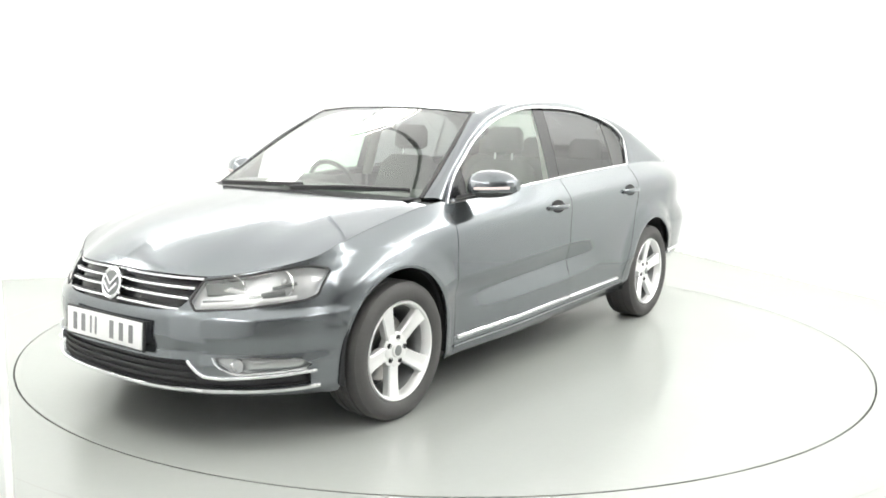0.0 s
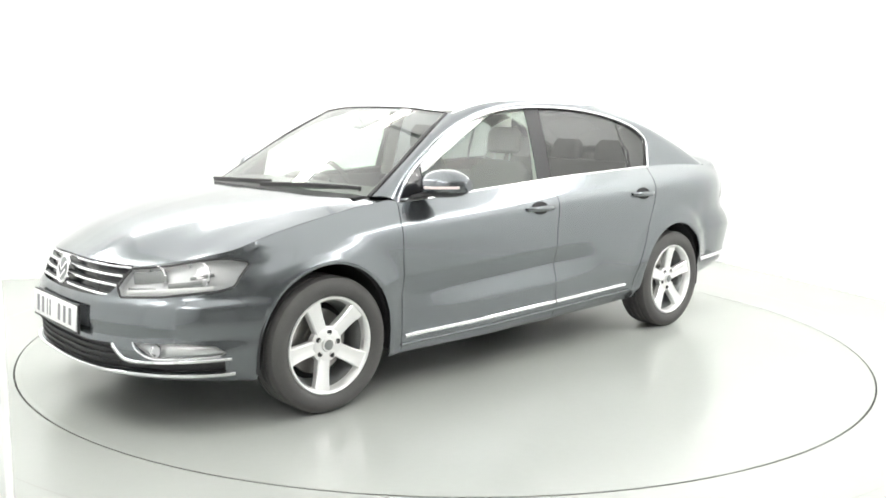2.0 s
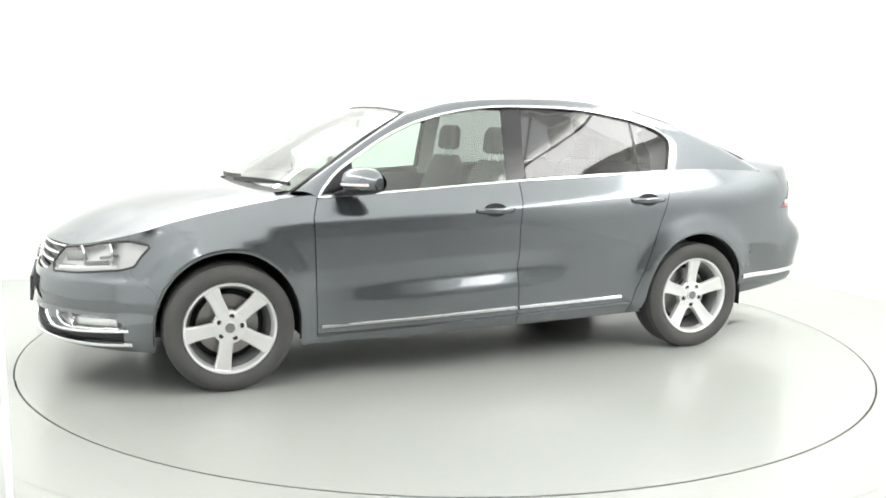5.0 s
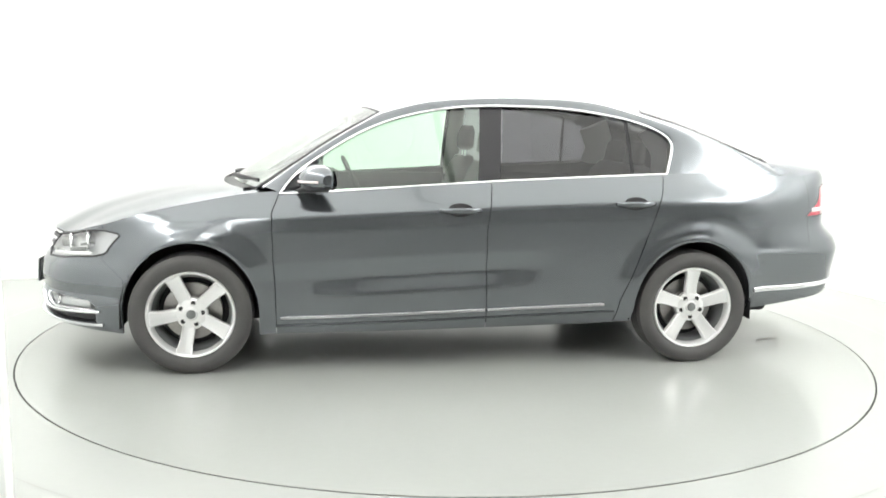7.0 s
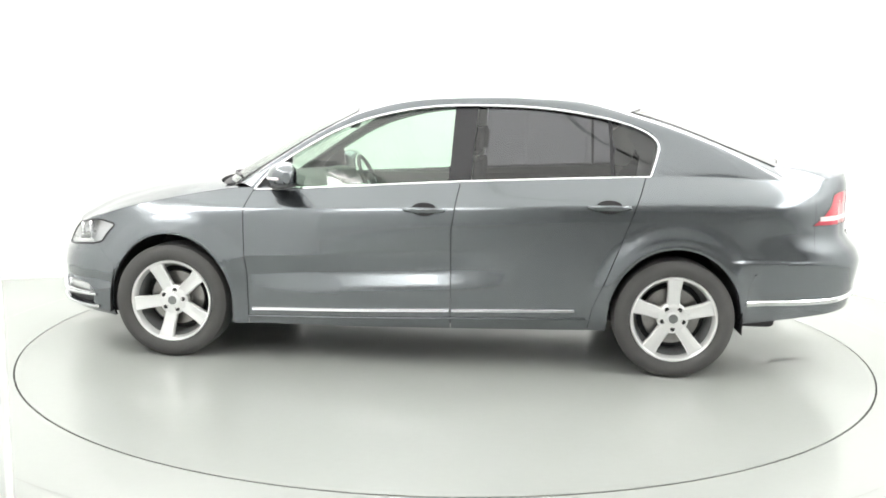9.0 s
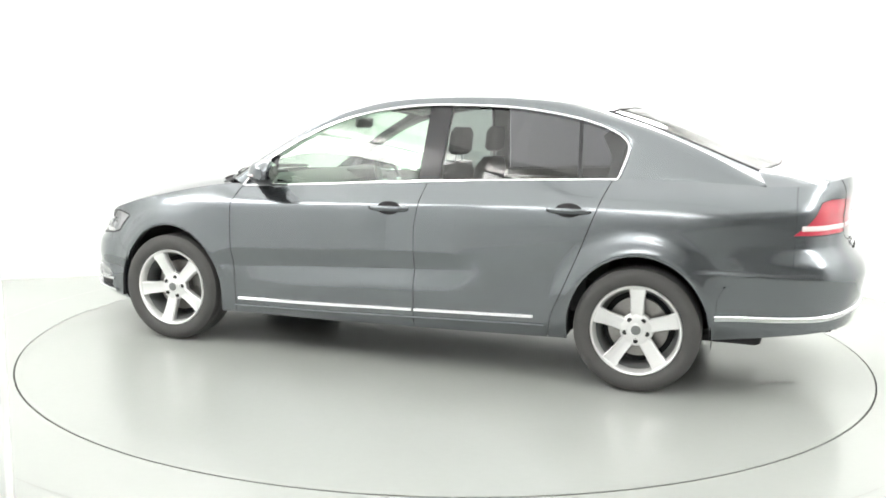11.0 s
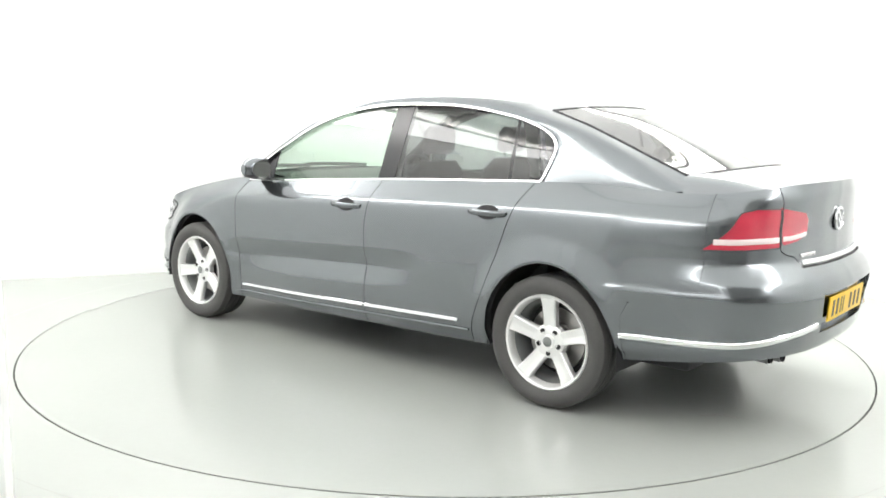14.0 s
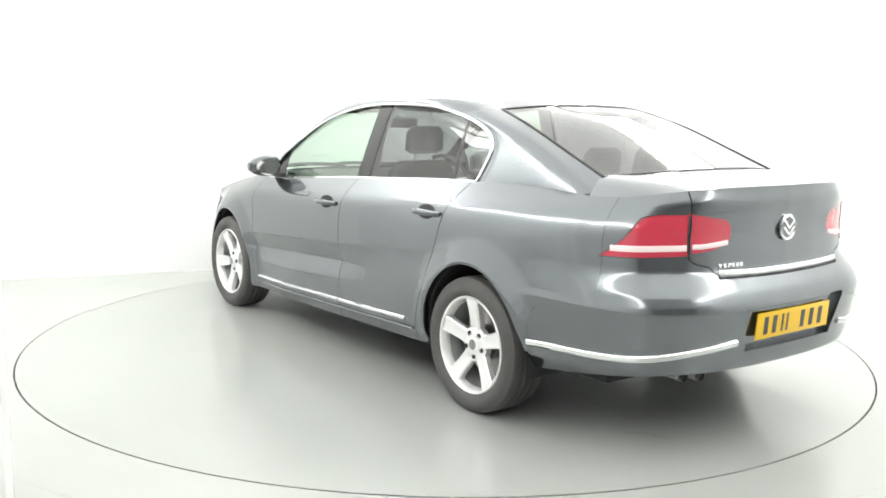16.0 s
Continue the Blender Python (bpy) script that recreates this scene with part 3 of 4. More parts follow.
def build_greenhouse(car):
    n = 33
    # bonnet
    uf, ub = u_top(1.84), u_top(0.985)
    front = both(top_curve(0, uf, n))
    side_l = top_curve(uf, ub, 40)
    cowl_half = spline([(1.245, 0, 0.965), (1.22, 0.35, 0.96), (1.13, 0.62, 0.95), tuple(side_l[-1])], n)
    rear = both(cowl_half)
    grid = coons(front, rear, side_l, flip_y(side_l))
    b = np.linspace(-1, 1, grid.shape[1])[None, :]
    a = np.linspace(0, 1, grid.shape[0])[:, None]
    grid[..., 2] += 0.046 * np.sin(np.pi * np.clip(a, 0, 1) ** 0.75) * (1 - b**2)
    grid[..., 2] += 0.004 * np.exp(-(((np.abs(b) - 0.60 - 0.10 * (1 - a)) / 0.11) ** 2)) * np.sin(np.pi * a)
    grid[..., 2] += 0.002
    part("bonnet", sheet(grid, 0.02), PAINT, car, "long curved bonnet")
    # windscreen
    base = spline([(1.185, 0, 0.978), (1.16, 0.35, 0.975), (1.085, 0.60, 0.966), (1.02, 0.705, 0.957)], n)
    head = spline([(0.43, 0, 1.388), (0.417, 0.3, 1.382), (0.375, 0.545, 1.362)], n)
    pil = spline([tuple(base[-1]), (0.83, 0.668, 1.082), (0.605, 0.613, 1.228), tuple(head[-1])], 40)
    grid = coons(both(base), both(head), pil, flip_y(pil))
    b = np.linspace(-1, 1, grid.shape[1])[None, :]
    a = np.linspace(0, 1, 40)[:, None]
    grid[..., 0] += 0.012 * np.sin(np.pi * a) * (1 - b**2)
    grid[..., 2] += 0.012 * np.sin(np.pi * a) * (1 - b**2)
    part("windscreen", sheet(grid, 0.004), CLEAR, car, "clear windscreen")
    # roof
    tail_top = spline([(-1.22, 0, 1.408), (-1.20, 0.3, 1.402), (-1.13, 0.518, 1.382)], n)
    gut = spline([tuple(head[-1]), (0.12, 0.53, 1.425), (-0.2, 0.522, 1.451), (-0.6, 0.52, 1.455), (-0.9, 0.52, 1.433), tuple(tail_top[-1])], 60)
    grid = coons(both(head), both(tail_top), gut, flip_y(gut))
    b = np.linspace(-1, 1, grid.shape[1])[None, :]
    a = np.linspace(0, 1, 60)[:, None]
    grid[..., 2] += 0.030 * np.sin(np.pi * a) ** 0.8 * (1 - np.abs(b) ** 2.2)
    part("roof", sheet(grid, 0.02), PAINT, car)
    lining = grid[4:-4, 3:-3].copy()
    lining[..., 2] -= 0.045
    part("headlining", sheet(lining, 0.01), LINING, car, "pale fabric headlining")
    # rear window
    sill_r = spline([(-2.0, 0, 1.134), (-1.975, 0.3, 1.128), (-1.88, 0.60, 1.108)], n)
    back = spline([tuple(tail_top[-1]), (-1.36, 0.555, 1.312), (-1.64, 0.582, 1.204), tuple(sill_r[-1])], 40)
    grid = coons(both(tail_top), both(sill_r), back, flip_y(back))
    b = np.linspace(-1, 1, grid.shape[1])[None, :]
    a = np.linspace(0, 1, 40)[:, None]
    grid[..., 2] += 0.016 * np.sin(np.pi * a) * (1 - b**2)
    part("rear_window", sheet(grid, 0.004), REAR_PANE, car, "tinted rear window")
    # black seals along the screens' upper and lower edges
    for name, edge, where in (("windscreen_seal", head, "above the windscreen"), ("rear_window_seal", tail_top, "above the rear window"), ("rear_window_seal", sill_r, "below the rear window")):
        part(name, sweep(both(edge) + np.array([0, 0, 0.002]), oval(0.010, 0.005, 8)), BLACK, car, "thin black strip " + where)
    # boot deck
    us, ue = u_top(-1.92), u_top(-2.11)
    corner = top_curve(us, ue, 12)
    deck_front = spline([tuple(p) for p in sill_r[::8]] + [tuple(corner[0])], n)
    deck_rear = top_curve(1, ue, n)
    grid = coons(both(deck_front), both(deck_rear), corner, flip_y(corner))
    b = np.linspace(-1, 1, grid.shape[1])[None, :]
    a = np.linspace(0, 1, grid.shape[0])[:, None]
    grid[..., 2] += 0.014 * np.sin(np.pi * a) * (1 - np.abs(b) ** 6)
    part("boot_deck", sheet(grid, 0.015), PAINT, car)

    # side window outline: the chrome arc and the belt
    arc_xz = [(0.905, 0.932), (0.858, 0.991), (0.80, 1.052), (0.653, 1.152), (0.505, 1.239), (0.355, 1.305), (0.202, 1.35), (0.049, 1.38), (-0.105, 1.398), (-0.26, 1.404), (-0.41, 1.404), (-0.567, 1.4), (-0.722, 1.388), (-0.875, 1.366), (-1.028, 1.335), (-1.165, 1.29), (-1.235, 1.248), (-1.262, 1.205), (-1.255, 1.16), (-1.219, 1.045)]
    arc = spline([(x, glass_y(z), z) for x, z in arc_xz], 110)
    ut = np.linspace(u_at_x(0.95), u_at_x(-1.3), 60)
    belt_u = [float(u) for u in ut]
    for s in (1, -1):
        # pillar and roof rail between the chrome arc and the windscreen and roof
        k = int(np.argmin(np.abs(arc[:, 0] + 0.95) + (arc[:, 2] < 1.3)))
        split = int(np.argmin(np.abs(arc[:, 0] - 0.36) + (arc[:, 2] < 1.2)))
        low = np.concatenate([evenly(arc[:split + 1], 40), evenly(arc[split:k + 1], 60)[1:]])
        high = np.concatenate([pil, gut[1:]])
        w = np.linspace(0, 1, 20)[:, None, None]
        grid = (1 - w) * low[None] + w * high[None]
        grid[..., 1] += 0.017 * np.sin(np.pi * w[..., 0])
        grid[..., 2] += 0.014 * np.sin(np.pi * w[..., 0])
        part("roof_rail", either(sheet(grid, 0.01), s), PAINT, car)
        # rear pillar: window edge, shoulder, rear window edge and roof
        top_edge = grid[:, -1]
        a0 = evenly(arc[k:], 40)
        fall = np.array([p for p in deck_front if p[1] > 0.605])[::-1]
        foot = np.concatenate([top_curve(u_top(-1.222), us, 24), fall[1:], [sill_r[-1]]])
        foot[0] = a0[-1]
        foot = evenly(foot, 20)
        pillar = coons(a0, back, top_edge, foot)
        uu, vv = np.linspace(0, 1, 40)[None, :], np.linspace(0, 1, 20)[:, None]
        pillar[..., 1] += 0.010 * np.sin(np.pi * vv) * np.sin(np.pi * np.clip(uu, 0, 1)) ** 0.7
        part("rear_pillar", either(sheet(pillar, 0.01), s), PAINT, car)
        # chrome surround
        belt = np.array([(x, glass_y(z) + 0.004, z) for x, z in zip(np.linspace(-1.219, 0.905, 50), np.interp(np.linspace(-1.219, 0.905, 50), [-1.219, -0.72, -0.23, 0.62, 0.905], [1.046, 1.024, 1.0, 0.945, 0.931]))])
        loop = np.concatenate([arc + np.array([0, 0.004, 0]), belt[1:-1]])
        cen = np.array([-0.2, 0.7, 1.15])
        prof = [(-0.0072, -0.004), (0.0072, -0.004), (0.0072, 0.003), (0.004, 0.007), (-0.004, 0.007), (-0.0072, 0.003)]
        bm = sweep(evenly(np.concatenate([loop, loop[:1]]), 261)[:-1], prof, up=(0, 0.94, 0.34), closed=True)
        part("window_trim", bm if s > 0 else mirrored(bm), CHROME, car, "chrome window surround")

        # glass panes: between belt and arc at stations of x
        def zt(x):
            return np.interp(-x, -arc[:93, 0], arc[:93, 2])

        def zl(x):
            return np.interp(x, belt[:, 0], belt[:, 2])

        def glazing(x0b, x0t, x1b, x1t, out=0.0, nn=24):
            rows = []
            for w_ in np.linspace(0, 1, 14):
                row = []
                for q in np.linspace(0, 1, nn):
                    xb, xt = x0b + (x1b - x0b) * q, x0t + (x1t - x0t) * q
                    x = xb + (xt - xb) * w_
                    top = zt(np.clip(x, -1.262, 0.905))
                    z = zl(np.clip(x, -1.219, 0.905)) * (1 - w_) + top * w_
                    row.append((x, glass_y(z) - 0.012 + out + 0.012 * math.sin(math.pi * w_) * 0.5, z))
                rows.append(row)
            return sheet(rows, 0.004, flip=True)

        for name, q, mat, lab in (("front_door_glass", (0.70, 0.70, -0.15, -0.17), SIDE_CLEAR, "clear door glass"),
                                  ("mirror_quarter", (0.90, 0.90, 0.71, 0.71), GLOSS_BLACK, "black corner panel behind the mirror"),
                                  ("pillar_trim", (-0.155, -0.175, -0.272, -0.298), GLOSS_BLACK, "gloss black door pillar"),
                                  ("rear_door_glass", (-0.277, -0.303, -1.02, -1.0), PRIVACY, "dark tinted door glass"),
                                  ("quarter_bar", (-1.015, -0.995, -1.035, -1.015), GLOSS_BLACK, "black window bar"),
                                  ("quarter_glass", (-1.03, -1.01, -1.215, -1.262), PRIVACY, "dark tinted quarter glass")):
            bm = glazing(*q)
            part(name, bm if s > 0 else mirrored(bm), mat, car, lab)


def build_underside(car):
    bm = join(box(-1.95, 1.95, -0.60, 0.60, 0.225, 0.30, 0.03), box(-0.95, 0.95, -0.80, 0.80, 0.225, 0.30, 0.03))
    part("underbody", bm, INNER, car, "black underbody")
    for hub in (HUB_F, HUB_R):
        for s in (1, -1):
            prof = []
            bm = bmesh.new()
            rings = []
            for y in np.linspace(0.30, 0.846, 6):
                ring = [(hub + ARCH_X * 1.03, y, 0.235)]
                ring += [(hub + ARCH_X * 1.03 * math.cos(a), y, HUB_Z + ARCH_Z * 1.03 * math.sin(a)) for a in np.linspace(0, math.pi, 24)]
                ring += [(hub - ARCH_X * 1.03, y, 0.235)]
                rings.append([bm.verts.new((p[0], p[1] * s, p[2])) for p in ring])
            for r0, r1 in zip(rings, rings[1:]):
                for i in range(len(r0) - 1):
                    bm.faces.new((r0[i], r0[i + 1], r1[i + 1], r1[i]))
            bm.faces.new(rings[0])
            part("arch_liner", bm, INNER, car, "black wheel arch liner")


def build_wheels(car):
    R, RIM = 0.314, 0.226
    tyre_p = [(RIM - 0.004, 0.085), (RIM + 0.006, 0.098), (RIM + 0.03, 0.108), (RIM + 0.055, 0.108), (R - 0.022, 0.101), (R - 0.006, 0.09), (R - 0.0005, 0.072), (R, 0.045), (R - 0.006, 0.042), (R - 0.006, 0.036), (R, 0.033), (R, 0.004), (R - 0.006, 0.001)]
    tyre_p = tyre_p + [(r, -y) for r, y in tyre_p[::-1]]
    rim_p = [(RIM - 0.002, 0.078), (RIM + 0.001, 0.09), (RIM - 0.004, 0.097), (RIM - 0.012, 0.094), (RIM - 0.02, 0.08), (RIM - 0.024, 0.05), (RIM - 0.04, 0.02), (RIM - 0.045, -0.09)]
    for hub, yc, turn in ((HUB_F, 0.77, 137), (HUB_R, 0.778, 90)):
        for s in (1, -1):
            wheel = new("wheel")
            wheel.parent = car
            wheel["label"] = "silver five-spoke alloy wheel with a black tyre"
            wheel.matrix_basis = pose(hub, yc * s, R - 0.001, 0, 0, 0 if s > 0 else 180)
            part("tyre", lathe(tyre_p, 96), RUBBER, wheel)
            part("rim", lathe(rim_p[:6], 96), ALLOY, wheel)
            # barrel in dark grey, not alloy: the shade between the spokes is in its colour
            part("rim_barrel", lathe(rim_p[5:], 96), LAMP_GREY, wheel, "inner barrel of the rim, coloured darker for shade")
            part("brake_disc", lathe([(0.0, 0.0), (0.08, 0.0), (0.082, -0.012), (0.15, -0.012), (0.152, -0.03), (0.0, -0.03)], 64), DISC_STEEL, wheel)
            part("hub_cap", lathe([(0.0, 0.078), (0.02, 0.0775), (0.03, 0.075), (0.033, 0.068), (0.034, 0.05)], 32), ALLOY, wheel)
            part("cap_emblem", lathe([(0.0, 0.0795), (0.018, 0.079), (0.024, 0.077), (0.0245, 0.07)], 32), LAMP_GREY, wheel, "round grey centre cap emblem")
            part("hub", lathe([(0.0, 0.066), (0.045, 0.066), (0.072, 0.064), (0.082, 0.058), (0.084, 0.03), (0.06, 0.01)], 48), ALLOY, wheel)
            # dark disc added to give the shade deep behind the spokes
            part("wheel_shade_disc", lathe([(0.0, -0.05), (RIM - 0.045, -0.05)], 48), INNER, wheel)
            for k in range(5):
                a = radians(turn + 72 * k)
                rows = []
                for r, hw, y0 in ((0.05, 0.032, 0.064), (0.09, 0.0335, 0.066), (0.13, 0.034, 0.073), (0.17, 0.0365, 0.081), (0.205, 0.042, 0.088), (0.218, 0.047, 0.088)):
                    rows.append([(r, -hw, y0 - 0.035), (r, -hw, y0 - 0.007), (r, -hw + 0.006, y0), (r, -0.004, y0 - 0.004), (r, 0.004, y0 - 0.004), (r, hw - 0.006, y0), (r, hw, y0 - 0.007), (r, hw, y0 - 0.035)])
                g = np.array(rows)
                ca, sa = math.cos(a), math.sin(a)
                pts = np.stack([g[..., 0] * ca - g[..., 1] * sa, g[..., 2], g[..., 0] * sa + g[..., 1] * ca], -1)
                part("spoke", sheet(pts), ALLOY, wheel)
                b = a + radians(36)
                bolt = lathe([(0, 0.0665), (0.006, 0.067), (0.0065, 0.0655), (0.0115, 0.0655), (0.012, 0.0685), (0.0125, 0.05)], 12)
                for v in bolt.verts:
                    v.co.x += 0.057 * math.cos(b)
                    v.co.z += 0.057 * math.sin(b)
                part("wheel_bolt", bolt, BLACK, wheel)


# ---- the car's fittings ----
FLAT = [(-0.5, 0.0), (0.5, 0.0), (0.5, 0.6), (0.3, 1.0), (-0.3, 1.0), (-0.5, 0.6)]


def strip(pts, width, height, out, lift=0.0):
    """A raised strip that follows points on the skin; out is the outward direction at each."""
    pts, out = np.array([tuple(p) for p in pts]), np.array(out, float)
    out = np.broadcast_to(out, pts.shape).copy()
    out /= np.linalg.norm(out, axis=1)[:, None]
    return sweep(pts + out * lift, [(a * width, b * height) for a, b in FLAT], up=out)


def outward(pts):
    """Horizontal outward directions along a run of skin points."""
    p = np.array([tuple(q) for q in pts])
    d = np.gradient(p, axis=0)
    n = np.stack([d[:, 1], -d[:, 0], 0 * d[:, 0]], 1)
    flip = np.sign((n * (p - np.array([0.0, 0, 0])))[:, :2].sum(1))
    return n * np.where(flip == 0, 1, flip)[:, None]


def along_nose(y0, y1, zf, n=40, front=True):
    ys = np.linspace(y0, y1, n)
    return [body_yz(y, zf(y), front) for y in ys]


def either(bm, s):
    return bm if s > 0 else mirrored(bm)


def bowl(centre, axis, r, depth, n=32):
    bm = lathe([(0.0, -depth), (r * 0.35, -depth * 0.93), (r * 0.7, -depth * 0.62), (r, 0.0), (r * 1.06, 0.004), (r * 1.1, -0.004)], n)
    q = Vector((0, 1, 0)).rotation_difference(Vector(axis).normalized()).to_matrix().to_4x4()
    bm.transform(Matrix.Translation(centre) @ q)
    return bm


def tube(pts, r, n=8):
    p = np.array([tuple(q) for q in pts])
    t = p[-1] - p[0]
    up = (0, 0, 1) if abs(t[2]) < 0.8 * np.linalg.norm(t) else (1, 0, 0)
    return sweep(p, oval(2 * r, 2 * r, n), up=up)


def emblem(x, z, r, face, tilt, car):
    rot = pose(x, 0, z, 0, 0, 0) @ pose(0, 0, 0, 0, tilt, 0) @ pose(0, 0, 0, 0, 0, -90 * face)
    ob = lathe([(0, 0.0), (r, 0.0), (r, 0.008), (r * 0.9, 0.012), (r * 0.83, 0.008), (0, 0.008)], 40)
    ob.transform(rot)
    e = part("emblem", ob, CHROME, car, "round chrome emblem")
    inner = lathe([(0, 0.0085), (r * 0.8, 0.0085), (r * 0.8, 0.007)], 32)
    inner.transform(rot)
    part("emblem_field", inner, LAMP_GREY, e, "grey field of the emblem")
    for h, k in ((0.28, 0.62), (-0.22, 0.66)):
        v = sweep(np.array([(-k * r, 0.0115, (h + 0.26) * r), (0, 0.0115, (h - 0.34) * r), (k * r, 0.0115, (h + 0.26) * r)]), [(-0.0055, -0.003), (0.0055, -0.003), (0.0055, 0.003), (-0.0055, 0.003)], up=(0, 1, 0))
        v.transform(rot)
        part("emblem_bar", v, CHROME, e, "plain chrome bar of the emblem")


def number_plate(m, mat, car, label, ink, holder=True):
    plate = part("number_plate", box(-0.26, 0.26, -0.004, 0.004, -0.0555, 0.0555, 0.003), mat, car, label)
    plate.matrix_basis = m
    if holder:
        part("plate_surround", join(box(-0.268, 0.268, 0.001, 0.012, -0.064, -0.0555), box(-0.268, 0.268, 0.001, 0.012, 0.0555, 0.062), box(-0.268, -0.26, 0.001, 0.012, -0.064, 0.062), box(0.26, 0.268, 0.001, 0.012, -0.064, 0.062)), BLACK, plate, smooth=False)
    for x in (-0.20, -0.14, -0.085, -0.05, 0.06, 0.125, 0.19):
        w = 0.006 if x in (-0.085, -0.05) else 0.0135
        part("plate_bar", box(x - w, x + w, -0.0055, -0.0035, -0.037, 0.037), ink, plate, smooth=False)


def build_front(car):
    # grille: four chrome-edged slats between the lamps
    for z0, y1 in ((0.690, 0.425), (0.655, 0.41), (0.617, 0.40), (0.573, 0.375)):
        pts = along_nose(-y1, y1, lambda y: z0 - 0.012 * (y / 0.42) ** 2 + 0.004)
        o = outward(pts)
        slat = part("grille_slat", strip(pts, 0.016, 0.012, o, -0.022), BLACK, car, "black grille slat with a chrome edge")
        part("chrome_edge", strip(pts, 0.0125, 0.009, o, -0.010), CHROME, slat)
    emblem(body_yz(0, 0.634).x + 0.006, 0.634, 0.066, 1, -12, car)
    number_plate(pose(body_yz(0, 0.455).x + 0.014, 0, 0.455, 0, 0, 90) @ pose(0, 0, 0, -3, 0, 0), PLATE_WHITE, car, "white front number plate with bars coloured pale for glare", PLATE_INK_GLARE)
    # lower intake and chrome lips
    for z0 in (0.345, 0.318, 0.29):
        pts = along_nose(-0.46, 0.46, lambda y: z0)
        part("intake_slat", strip(pts, 0.008, 0.012, outward(pts), -0.026), BLACK, car, "thin black intake slat")
    pts = along_nose(-0.79, 0.79, lambda y: 0.257 - 0.004 * (y / 0.75) ** 2, 80)
    part("chrome_lip", strip(pts, 0.019, 0.014, outward(pts), -0.003), CHROME, car, "chrome strip along the lower bumper")
    for s in (1, -1):
        run = spline([(0.437, 0.372, 0), (0.46, 0.345, 0), (0.495, 0.315, 0), (0.54, 0.307, 0), (0.62, 0.309, 0), (0.79, 0.318, 0)], 40)
        pts = [body_yz(y, z) for y, z, _ in run]
        o = np.array([(0.6, 0.8, 0) if y > 0.6 else (0.9, 0.45, 0) for y, z, _ in run])
        part("chrome_wing", either(strip(pts, 0.015, 0.010, o, -0.002), s), CHROME, car, "chrome trim below the fog lamp")
        # headlamp inside: two bowls and a bright lower band
        for y, z, r in ((0.535, 0.648, 0.048), (0.675, 0.668, 0.056)):
            c = body_yz(y, z) - Vector((0.03, 0.012, 0))
            part("lamp_bowl", either(bowl(c, (1, 0.25, 0), r, 0.05), s), REFLECTOR, car, "bright lamp reflector")
            part("bulb", either(bowl(c - Vector((0.02, 0, 0)), (1, 0.25, 0), r * 0.3, -0.01), s), SATIN, car)
        pts = [body_yz(y, z) - Vector((0.016, 0.008, 0)) for y, z in zip(np.linspace(0.45, 0.73, 24), np.linspace(0.582, 0.612, 24))]
        part("lamp_band", either(strip(pts, 0.022, 0.006, outward(pts)), s), PLATE_WHITE, car, "bright band low in the headlamp")
        for y0, y1, z0, z1, h, deep in ((0.445, 0.575, 0.638, 0.655, 0.050, 0.026), (0.455, 0.565, 0.596, 0.602, 0.015, 0.014), (0.60, 0.70, 0.618, 0.634, 0.022, 0.020), (0.665, 0.72, 0.652, 0.668, 0.014, 0.016)):
            pts = [body_yz(y, z) - Vector((deep, 0.01, 0)) for y, z in zip(np.linspace(y0, y1, 14), np.linspace(z0, z1, 14))]
            part("lamp_shade", either(strip(pts, h, 0.006, outward(pts)), s), LAMP_GREY, car, "grey inner lamp panel")
        loop = evenly(np.array(HEADLAMP + HEADLAMP[:1]), 70)
        pts = np.array([tuple(body_yz(y, z)) for y, z in loop[:-1]])
        part("lamp_seal", either(sweep(pts, oval(0.011, 0.009, 6), up=(0.7, 0.7, 0.05), closed=True), s), BLACK, car, "black seal round the headlamp")
        c = body_yz(0.605, 0.354) - Vector((0.02, 0.008, 0))
        part("fog_bowl", either(bowl(c, (1, 0.35, 0), 0.027, 0.03), s), REFLECTOR, car, "bright fog lamp reflector")
        pts = [body_yz(y, 0.354) - Vector((0.018, 0.01, 0)) for y in np.linspace(0.645, 0.765, 12)]
        part("turn_lamp", either(strip(pts, 0.038, 0.008, outward(pts)), s), SATIN, car, "clear turn lamp")
        run = spline([(0.525, 0.386, 0), (0.545, 0.358, 0), (0.60, 0.326, 0), (0.68, 0.325, 0), (0.775, 0.330, 0)], 24)
        pts = [body_yz(y, z) for y, z, _ in run]
        part("fog_trim", either(strip(pts, 0.009, 0.006, np.array([(0.7, 0.7, 0)] * 24)), s), CHROME, car)
        # wipers
    for a, b, c in (((1.20, 0.02, 0.985), (1.135, 0.38, 1.0), (1.02, 0.64, 0.995)), ((1.175, -0.52, 0.978), (1.20, -0.2, 0.992), (1.175, 0.08, 1.0))):
        p = spline([a, b, c], 20)
        w = part("wiper", tube(p, 0.007), BLACK, car, "black windscreen wiper")
        part("wiper_blade", sweep(p - np.array([0, 0, 0.008]), [(-0.003, -0.01), (0.003, -0.01), (0.003, 0.008), (-0.003, 0.008)]), BLACK, w)
    bm = sheet([spline([(1.06, -0.74, 0.93), (1.13, -0.62, 0.944), (1.245, 0, 0.955), (1.13, 0.62, 0.944), (1.06, 0.74, 0.93)], 20), spline([(1.02, -0.705, 0.955), (1.085, -0.6, 0.962), (1.18, 0, 0.974), (1.085, 0.6, 0.962), (1.02, 0.705, 0.955)], 20)], 0.02)
    part("cowl", bm, BLACK, car, "black scuttle panel below the windscreen")


